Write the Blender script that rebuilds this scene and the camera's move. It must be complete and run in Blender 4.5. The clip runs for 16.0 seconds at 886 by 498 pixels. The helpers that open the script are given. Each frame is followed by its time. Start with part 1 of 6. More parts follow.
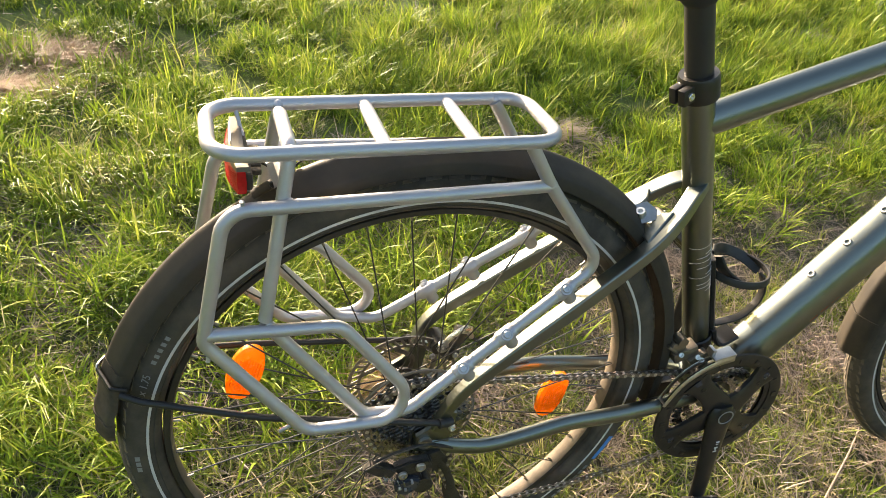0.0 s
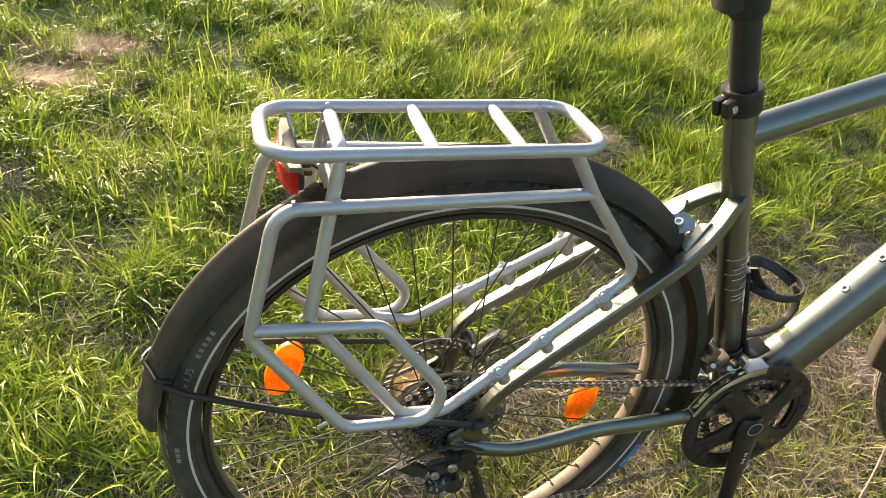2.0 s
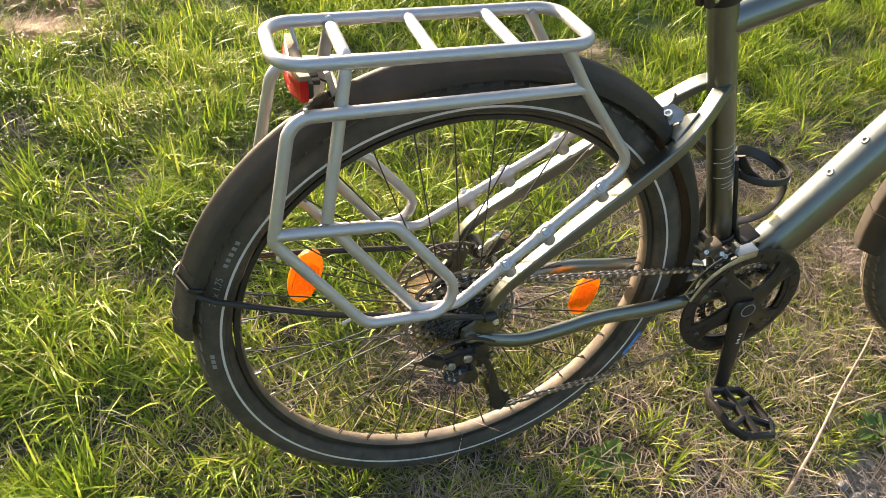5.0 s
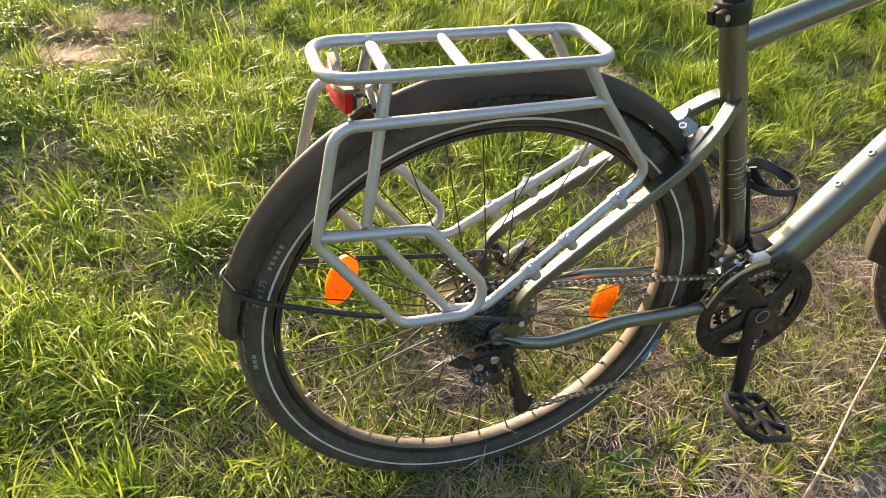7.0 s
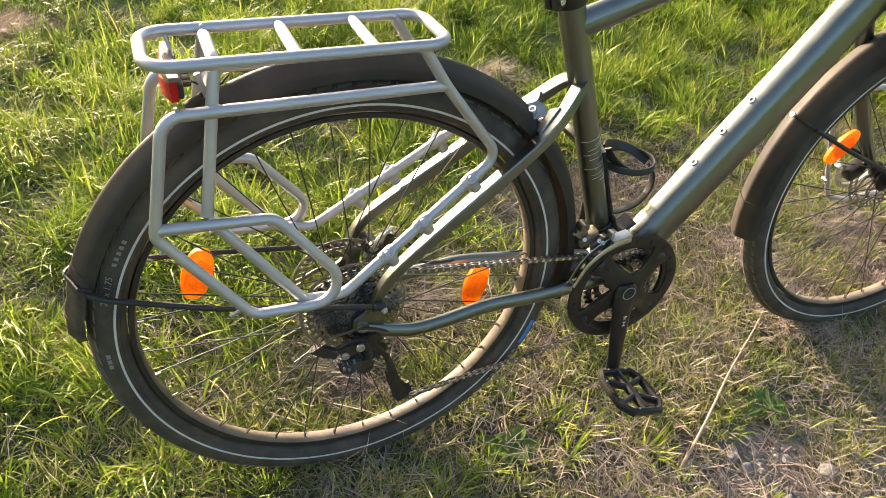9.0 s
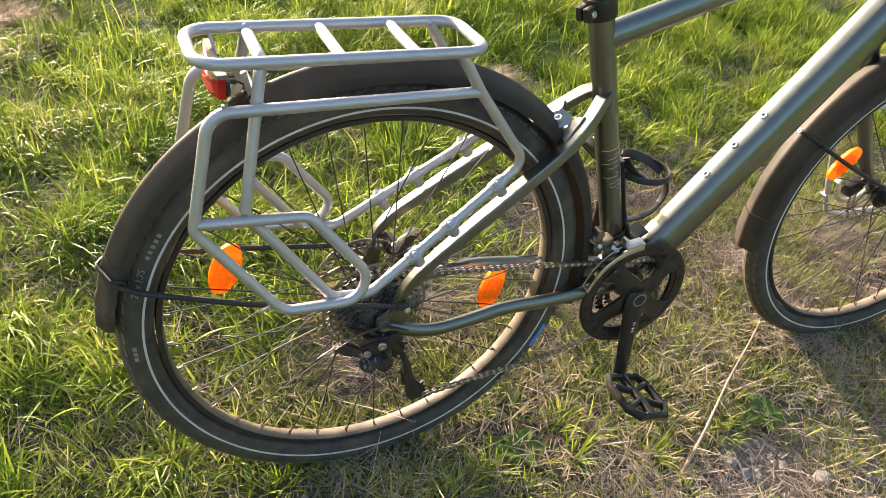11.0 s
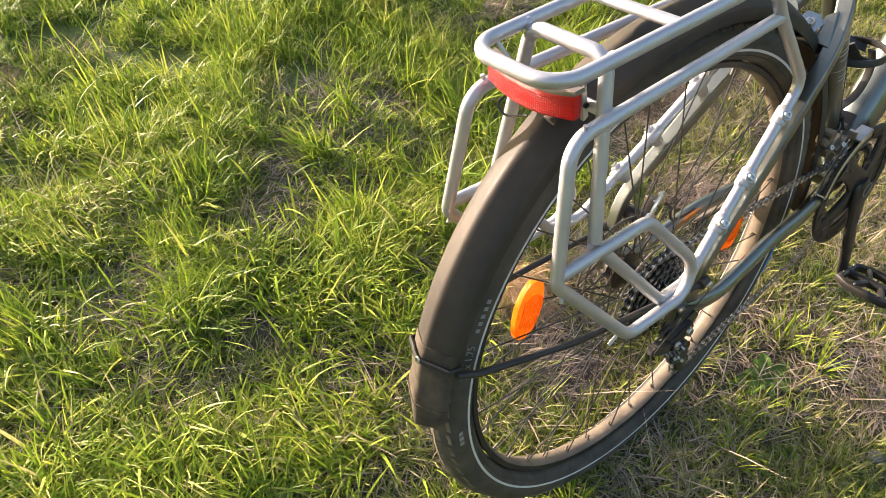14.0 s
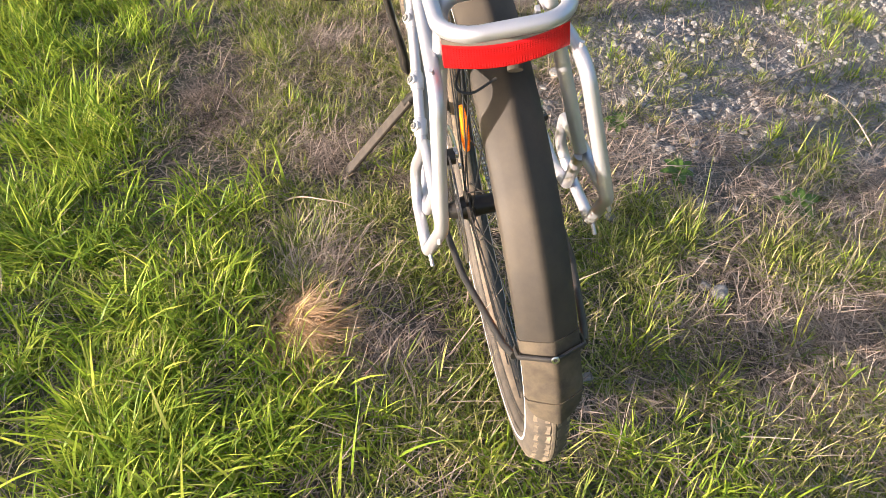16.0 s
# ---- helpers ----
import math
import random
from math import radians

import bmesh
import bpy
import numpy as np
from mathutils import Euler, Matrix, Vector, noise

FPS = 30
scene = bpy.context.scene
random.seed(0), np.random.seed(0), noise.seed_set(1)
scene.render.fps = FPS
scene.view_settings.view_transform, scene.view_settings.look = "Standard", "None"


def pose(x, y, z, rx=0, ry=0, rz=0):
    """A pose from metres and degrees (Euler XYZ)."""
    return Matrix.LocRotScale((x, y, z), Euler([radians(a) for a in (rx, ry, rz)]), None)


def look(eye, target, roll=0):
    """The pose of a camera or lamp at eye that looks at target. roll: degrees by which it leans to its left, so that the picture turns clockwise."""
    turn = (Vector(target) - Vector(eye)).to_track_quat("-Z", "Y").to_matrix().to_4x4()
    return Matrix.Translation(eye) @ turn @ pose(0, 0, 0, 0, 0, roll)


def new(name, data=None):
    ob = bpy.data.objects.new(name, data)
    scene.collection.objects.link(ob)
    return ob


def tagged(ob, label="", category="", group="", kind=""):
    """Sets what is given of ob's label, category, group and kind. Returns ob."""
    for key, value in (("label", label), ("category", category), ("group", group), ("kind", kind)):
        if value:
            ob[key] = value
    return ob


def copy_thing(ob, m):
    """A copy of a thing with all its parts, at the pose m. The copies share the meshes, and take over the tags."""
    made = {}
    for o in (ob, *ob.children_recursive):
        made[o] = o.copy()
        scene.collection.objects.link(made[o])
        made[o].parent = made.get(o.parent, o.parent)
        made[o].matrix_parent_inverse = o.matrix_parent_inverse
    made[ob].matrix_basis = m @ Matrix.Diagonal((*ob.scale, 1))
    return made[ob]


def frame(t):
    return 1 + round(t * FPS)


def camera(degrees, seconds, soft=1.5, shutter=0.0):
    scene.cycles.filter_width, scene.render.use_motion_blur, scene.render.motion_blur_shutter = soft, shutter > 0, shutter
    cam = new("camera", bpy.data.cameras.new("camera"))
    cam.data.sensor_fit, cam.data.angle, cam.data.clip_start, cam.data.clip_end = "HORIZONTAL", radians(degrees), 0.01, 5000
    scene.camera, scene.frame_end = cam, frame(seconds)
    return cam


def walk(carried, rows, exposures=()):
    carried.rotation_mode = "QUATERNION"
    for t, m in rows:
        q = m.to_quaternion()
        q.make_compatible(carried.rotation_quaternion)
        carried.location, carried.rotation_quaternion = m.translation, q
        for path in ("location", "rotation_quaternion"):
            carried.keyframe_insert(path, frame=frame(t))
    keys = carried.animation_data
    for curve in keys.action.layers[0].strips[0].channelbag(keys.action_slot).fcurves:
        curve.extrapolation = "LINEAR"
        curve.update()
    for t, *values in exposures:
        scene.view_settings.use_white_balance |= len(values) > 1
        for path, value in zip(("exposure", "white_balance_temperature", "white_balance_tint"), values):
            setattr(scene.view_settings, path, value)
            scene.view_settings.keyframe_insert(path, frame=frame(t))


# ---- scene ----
# The bicycle has coordinates of its own: origin at the rear hub, x ahead, y to its left, z along its leaning frame.
LEAN, SIZE = 7.5, 0.97
BIKE = pose(0, 0, 0.352, -LEAN, 0, 0)

cam = camera(62.61, 16.0, soft=0.5)
ROWS = [
    (0.0, -0.2364, -0.6773, 0.7335, 56.27, -5.61, -17.08),
    (0.5, -0.2288, -0.6759, 0.7420, 56.47, -6.09, -16.87),
    (1.0, -0.2383, -0.6801, 0.7411, 56.53, -6.37, -16.26),
    (1.5, -0.2532, -0.6808, 0.7432, 56.42, -6.59, -15.41),
    (2.0, -0.2676, -0.6788, 0.7371, 56.36, -6.30, -15.13),
    (2.5, -0.2628, -0.6858, 0.7261, 54.98, -5.51, -15.13),
    (3.0, -0.2643, -0.6965, 0.6982, 52.94, -4.69, -15.91),
    (3.2, -0.2630, -0.6980, 0.6874, 52.15, -4.40, -16.30),
    (5.3, -0.3165, -0.7548, 0.7376, 51.59, -3.24, -17.61),
    (5.5, -0.3454, -0.7626, 0.7396, 52.17, -3.22, -17.82),
    (6.0, -0.3577, -0.7882, 0.7548, 53.08, -3.46, -16.97),
    (6.5, -0.3406, -0.7920, 0.7366, 53.61, -3.43, -16.40),
    (7.0, -0.3413, -0.8001, 0.7409, 53.90, -2.71, -16.87),
    (7.5, -0.2951, -0.8215, 0.7382, 54.21, -2.06, -18.94),
    (8.0, -0.2374, -0.8474, 0.7385, 54.45, -2.13, -21.35),
    (8.2, -0.2332, -0.8528, 0.7371, 54.41, -2.40, -22.08),
    (10.3, -0.2709, -0.8507, 0.7347, 54.17, -4.94, -21.46),
    (10.5, -0.3024, -0.8517, 0.7351, 54.46, -5.64, -22.27),
    (11.0, -0.3049, -0.8430, 0.7394, 54.49, -5.83, -22.51),
    (11.5, -0.2851, -0.8492, 0.7227, 54.78, -5.49, -22.46),
    (12.0, -0.3030, -0.8498, 0.7336, 54.26, -4.76, -21.28),
    (12.5, -0.3878, -0.8284, 0.7409, 54.33, -2.73, -20.61),
    (13.0, -0.5333, -0.7478, 0.7334, 53.56, 0.06, -22.14),
    (13.5, -0.6505, -0.6431, 0.7558, 52.40, 1.89, -28.56),
    (14.0, -0.6327, -0.4383, 0.7236, 48.93, 4.57, -38.81),
    (14.5, -0.6515, -0.3050, 0.7270, 46.44, 6.85, -53.80),
    (15.0, -0.7947, -0.1516, 0.7623, 44.60, 5.24, -70.62),
    (15.5, -0.8432, -0.0479, 0.7850, 44.02, 4.82, -84.72),
    (16.0, -0.7694, 0.1053, 0.7392, 42.92, 6.47, -99.03),
]
walk(cam, [(t, BIKE @ pose(SIZE * x, SIZE * y, SIZE * z, rx, ry, rz)) for t, x, y, z, rx, ry, rz in ROWS], [(0.0, 2.04, 6700, 10), (6.0, 2.07, 6650, 13), (8.2, 2.10, 6600, 14), (11.5, 2.12, 6450, 14), (14.5, 2.05, 6400, 16), (16.0, 1.92, 6000, 16)])

# ---- world, sun, exposure ----
SUN_AZ, SUN_EL = -15.5, 9.5      # clockwise from +y, and above the horizon
world = bpy.data.worlds.new("sky")
scene.world = world
world.use_nodes = True
wn = world.node_tree
sky = wn.nodes.new("ShaderNodeTexSky")
sky.sky_type, sky.sun_disc = "NISHITA", False
sky.sun_elevation, sky.sun_rotation = radians(SUN_EL), radians(SUN_AZ)
sky.air_density, sky.dust_density = 1.0, 4.0
wn.links.new(sky.outputs[0], wn.nodes["Background"].inputs[0])
wn.nodes["Background"].inputs[1].default_value = 0.138
sun_data = bpy.data.lights.new("sun", "SUN")
sun_data.energy, sun_data.angle, sun_data.color = 5.0, radians(0.6), (1.0, 0.83, 0.66)
sun = new("sun", sun_data)
sdir = Vector((math.sin(radians(SUN_AZ)) * math.cos(radians(SUN_EL)), math.cos(radians(SUN_AZ)) * math.cos(radians(SUN_EL)), math.sin(radians(SUN_EL))))
sun.matrix_world = look(sdir * 30, (0, 0, 0))

# ---- materials ----
def mat(name, color, rough=0.5, metal=0.0, spec=0.5, var=0.15, scale=40.0, bump=0.0, bump_scale=400.0, coat=0.0, dust=None, dust_amount=0.0, dust_scale=18.0):
    """A surface with variation at two scales, fine relief, and optional dust or wear patches."""
    m = bpy.data.materials.new(name)
    m.use_nodes = True
    nt = m.node_tree
    b = nt.nodes["Principled BSDF"]
    tc = nt.nodes.new("ShaderNodeTexCoord")
    n1 = nt.nodes.new("ShaderNodeTexNoise")
    n1.inputs["Scale"].default_value, n1.inputs["Detail"].default_value = scale, 6
    nt.links.new(tc.outputs["Object"], n1.inputs["Vector"])
    ramp = nt.nodes.new("ShaderNodeMix")
    ramp.data_type = "RGBA"
    lo = [c * (1 - var) for c in color]
    hi = [min(1, c * (1 + var)) for c in color]
    ramp.inputs[6].default_value, ramp.inputs[7].default_value = (*lo, 1), (*hi, 1)
    nt.links.new(n1.outputs[0], ramp.inputs[0])
    out = ramp.outputs[2]
    if dust:
        n2 = nt.nodes.new("ShaderNodeTexNoise")
        n2.inputs["Scale"].default_value, n2.inputs["Detail"].default_value, n2.inputs["Roughness"].default_value = dust_scale, 8, 0.65
        nt.links.new(tc.outputs["Object"], n2.inputs["Vector"])
        mr = nt.nodes.new("ShaderNodeMapRange")
        mr.inputs[1].default_value, mr.inputs[2].default_value = 0.38, 0.72
        mr.inputs[3].default_value, mr.inputs[4].default_value = dust_amount * 0.35, min(1.0, dust_amount * 1.3)
        nt.links.new(n2.outputs[0], mr.inputs[0])
        mx = nt.nodes.new("ShaderNodeMix")
        mx.data_type = "RGBA"
        mx.inputs[7].default_value = (*dust, 1)
        nt.links.new(mr.outputs[0], mx.inputs[0])
        nt.links.new(out, mx.inputs[6])
        out = mx.outputs[2]
    nt.links.new(out, b.inputs["Base Color"])
    rr = nt.nodes.new("ShaderNodeMapRange")
    rr.inputs[3].default_value, rr.inputs[4].default_value = max(0.02, rough - 0.08), min(1, rough + 0.1)
    nt.links.new(n1.outputs[0], rr.inputs[0])
    nt.links.new(rr.outputs[0], b.inputs["Roughness"])
    b.inputs["Metallic"].default_value = metal
    b.inputs["Specular IOR Level"].default_value = spec
    b.inputs["Coat Weight"].default_value = coat
    b.inputs["Coat Roughness"].default_value = 0.08
    if bump:
        n3 = nt.nodes.new("ShaderNodeTexNoise")
        n3.inputs["Scale"].default_value, n3.inputs["Detail"].default_value = bump_scale, 4
        nt.links.new(tc.outputs["Object"], n3.inputs["Vector"])
        bp = nt.nodes.new("ShaderNodeBump")
        bp.inputs["Strength"].default_value, bp.inputs["Distance"].default_value = bump, 0.002
        nt.links.new(n3.outputs[0], bp.inputs["Height"])
        nt.links.new(bp.outputs[0], b.inputs["Normal"])
    return m


def blade_mat(name, stops, translucent=0.45, rough=0.4, patch=2.5, spec=0.32):
    """Leaves: the colour varies from blade to blade and in broad patches; light comes through."""
    m = bpy.data.materials.new(name)
    m.use_nodes = True
    nt = m.node_tree
    b = nt.nodes["Principled BSDF"]
    geo = nt.nodes.new("ShaderNodeNewGeometry")
    tc = nt.nodes.new("ShaderNodeTexCoord")
    n1 = nt.nodes.new("ShaderNodeTexNoise")
    n1.inputs["Scale"].default_value, n1.inputs["Detail"].default_value = patch, 3
    nt.links.new(tc.outputs["Object"], n1.inputs["Vector"])
    ad = nt.nodes.new("ShaderNodeMath")
    ad.operation = "MULTIPLY_ADD"
    ad.inputs[1].default_value = 0.75
    nt.links.new(geo.outputs["Random Per Island"], ad.inputs[0])
    sc = nt.nodes.new("ShaderNodeMath")
    sc.operation = "MULTIPLY_ADD"
    sc.inputs[1].default_value, sc.inputs[2].default_value = 0.9, -0.32
    nt.links.new(n1.outputs[0], sc.inputs[0])
    nt.links.new(sc.outputs[0], ad.inputs[2])
    cr = nt.nodes.new("ShaderNodeValToRGB")
    while len(cr.color_ramp.elements) < len(stops):
        cr.color_ramp.elements.new(0.5)
    for e, (p, c) in zip(cr.color_ramp.elements, stops):
        e.position, e.color = p, (*c, 1)
    nt.links.new(ad.outputs[0], cr.inputs[0])
    nt.links.new(cr.outputs[0], b.inputs["Base Color"])
    b.inputs["Roughness"].default_value = rough
    b.inputs["Specular IOR Level"].default_value = spec
    tr = nt.nodes.new("ShaderNodeBsdfTranslucent")
    nt.links.new(cr.outputs[0], tr.inputs["Color"])
    ms = nt.nodes.new("ShaderNodeMixShader")
    ms.inputs[0].default_value = translucent
    nt.links.new(b.outputs[0], ms.inputs[1])
    nt.links.new(tr.outputs[0], ms.inputs[2])
    nt.links.new(ms.outputs[0], nt.nodes["Material Output"].inputs["Surface"])
    return m


DUST = (0.30, 0.24, 0.17)
M_FRAME = mat("green_metallic_paint", (0.158, 0.178, 0.166), 0.35, 1.0, 0.5, 0.10, 30, coat=0.4, dust=DUST, dust_amount=0.06)
M_RACK = mat("brushed_aluminium", (0.48, 0.48, 0.505), 0.48, 0.78, 0.5, 0.10, 60, 0.10, 900, dust=(0.40, 0.37, 0.36), dust_amount=0.12, dust_scale=35)
M_GUARD = mat("black_mudguard_plastic", (0.020, 0.019, 0.018), 0.6, 0.0, 0.22, 0.2, 30, 0.05, 500, dust=(0.25, 0.195, 0.125), dust_amount=0.125, dust_scale=12)
M_FLAP = mat("dusty_rubber_flap", (0.022, 0.020, 0.018), 0.8, 0.0, 0.2, 0.3, 40, 0.15, 300, dust=(0.27, 0.215, 0.14), dust_amount=0.26, dust_scale=28)
M_RUBBER = mat("tyre_rubber", (0.028, 0.027, 0.026), 0.75, 0.0, 0.35, 0.2, 50, 0.15, 500, dust=DUST, dust_amount=0.21, dust_scale=25)
M_TREAD = mat("dusty_tread_rubber", (0.05, 0.047, 0.042), 0.85, 0.0, 0.3, 0.2, 50, 0.2, 400, dust=DUST, dust_amount=0.62, dust_scale=30)
M_STAND = mat("dusty_grey_metal", (0.035, 0.033, 0.031), 0.85, 0.0, 0.12, 0.3, 60, 0.2, 300, dust=DUST, dust_amount=0.09, dust_scale=50)
M_STRIPE = mat("reflective_stripe", (0.58, 0.58, 0.58), 0.5, 0.0, 0.5, 0.15, 60, dust=DUST, dust_amount=0.16)
M_RIM = mat("black_rim", (0.020, 0.019, 0.018), 0.5, 0.1, 0.4, 0.2, 60, dust=DUST, dust_amount=0.06, dust_scale=22)
# rim dust, with the sunlit tan of the inner face mixed into the colour
M_RIM_LIT_DUST = mat("dusty_sunlit_rim_bed", (0.07, 0.06, 0.048), 0.6, 0.0, 0.4, 0.2, 60, 0.1, 400, dust=(0.32, 0.25, 0.17), dust_amount=0.5, dust_scale=22)
M_SPOKE = mat("black_spoke", (0.05, 0.05, 0.05), 0.35, 0.6, 0.5, 0.1)
M_NIPPLE = mat("dull_nipple", (0.25, 0.22, 0.18), 0.4, 0.9)
M_BLACK = mat("black_anodised", (0.013, 0.013, 0.014), 0.34, 0.2, 0.42, 0.15, 60, 0.03, 700, dust=DUST, dust_amount=0.05)
M_GUARD_RING = mat("satin_black_plastic", (0.010, 0.010, 0.011), 0.40, 0.0, 0.4, 0.15, 60, 0.04, 600, dust=DUST, dust_amount=0.05)
M_CAP = mat("blue_black_cap", (0.050, 0.055, 0.070), 0.25, 0.3, 0.5, 0.1, 60)
M_PLASTIC = mat("black_plastic", (0.017, 0.017, 0.018), 0.45, 0.0, 0.4, 0.15, 60, 0.05, 600, dust=DUST, dust_amount=0.035)
M_MECH = mat("worn_black_mechanism", (0.024, 0.023, 0.023), 0.30, 0.3, 0.5, 0.5, 90, 0.4, 250, dust=(0.17, 0.145, 0.12), dust_amount=0.18, dust_scale=70)
M_STEEL = mat("steel", (0.55, 0.54, 0.52), 0.32, 1.0, 0.5, 0.15, 120, dust=(0.10, 0.08, 0.06), dust_amount=0.25)
M_CHAIN = mat("oiled_chain_steel", (0.34, 0.32, 0.30), 0.30, 0.9, 0.5, 0.3, 150, dust=(0.04, 0.034, 0.028), dust_amount=0.4, dust_scale=90)
M_SPROCKET = mat("sprocket_steel", (0.42, 0.41, 0.40), 0.24, 0.95, 0.5, 0.3, 150, dust=(0.035, 0.030, 0.026), dust_amount=0.45, dust_scale=70)
M_LINK = mat("worn_brown_steel", (0.30, 0.26, 0.21), 0.42, 0.85, 0.5, 0.35, 120, 0.3, 300, dust=(0.10, 0.08, 0.06), dust_amount=0.4, dust_scale=60)
M_BOLT = mat("stainless_bolt", (0.72, 0.71, 0.69), 0.28, 1.0, 0.5, 0.08, 100)
M_ORANGE = mat("amber_reflector", (1.0, 0.36, 0.012), 0.25, 0.0, 0.6, 0.15, 150, 0.5, 700)
def glowing_plastic(m, amount):
    """Lets light through a coloured plastic."""
    nt = m.node_tree
    b = nt.nodes["Principled BSDF"]
    tr = nt.nodes.new("ShaderNodeBsdfTranslucent")
    nt.links.new(b.inputs["Base Color"].links[0].from_socket, tr.inputs["Color"])
    ms = nt.nodes.new("ShaderNodeMixShader")
    ms.inputs[0].default_value = amount
    nt.links.new(b.outputs[0], ms.inputs[1])
    nt.links.new(tr.outputs[0], ms.inputs[2])
    nt.links.new(ms.outputs[0], nt.nodes["Material Output"].inputs["Surface"])


glowing_plastic(M_ORANGE, 0.5)
M_RED = mat("red_lens", (0.42, 0.006, 0.006), 0.30, 0.0, 0.25, 0.35, 260, 0.4, 900)
M_CLEAR = mat("smoky_clear_plastic", (0.15, 0.128, 0.105), 0.30, 0.0, 0.4, 0.12, 100)
M_SMOKY = mat("smoky_plastic", (0.16, 0.14, 0.115), 0.25, 0.0, 0.5, 0.1, 100)
M_WHITE = mat("white_print", (0.62, 0.62, 0.62), 0.5)
M_GREY = mat("grey_print", (0.22, 0.22, 0.22), 0.5)
M_BLUE = mat("blue_label", (0.05, 0.22, 0.62), 0.5)
M_ORANGE_PIN = mat("orange_ring_print", (0.5, 0.08, 0.02), 0.4)
M_SADDLE = mat("saddle_cover", (0.025, 0.025, 0.025), 0.6, 0, 0.4, 0.15, 60, 0.1, 500)
M_STONE = mat("grey_stone", (0.25, 0.245, 0.235), 0.85, 0, 0.3, 0.4, 60, 0.4, 250, dust=(0.20, 0.175, 0.145), dust_amount=0.4, dust_scale=60)
M_GRASS = blade_mat("fresh_grass", [(0.0, (0.058, 0.106, 0.018)), (0.30, (0.165, 0.255, 0.022)), (0.60, (0.30, 0.390, 0.034)), (0.84, (0.43, 0.46, 0.070)), (0.97, (0.48, 0.41, 0.20))], 0.34, 0.5, 2.5, 0.14)
M_SHORT = blade_mat("short_grass", [(0.0, (0.072, 0.106, 0.023)), (0.35, (0.180, 0.232, 0.038)), (0.62, (0.315, 0.335, 0.080)), (0.80, (0.43, 0.375, 0.18)), (0.95, (0.49, 0.405, 0.285))], 0.34, 0.52, 4, 0.14)
M_TAN = blade_mat("tan_straw", [(0.0, (0.20, 0.125, 0.070)), (0.5, (0.50, 0.34, 0.20)), (1.0, (0.68, 0.52, 0.34))], 0.35, 0.6, 6, 0.15)
M_STRAW = blade_mat("dry_straw", [(0.0, (0.085, 0.066, 0.052)), (0.4, (0.255, 0.205, 0.165)), (0.75, (0.42, 0.335, 0.272)), (1.0, (0.59, 0.495, 0.41))], 0.35, 0.65, 5, 0.12)
M_PALE = blade_mat("pale_straw", [(0.0, (0.28, 0.225, 0.18)), (0.5, (0.45, 0.362, 0.292)), (1.0, (0.62, 0.53, 0.44))], 0.35, 0.6, 6, 0.15)
M_LEAF = blade_mat("weed_leaf", [(0.0, (0.06, 0.12, 0.02)), (1.0, (0.13, 0.22, 0.04))], 0.35, 0.45)


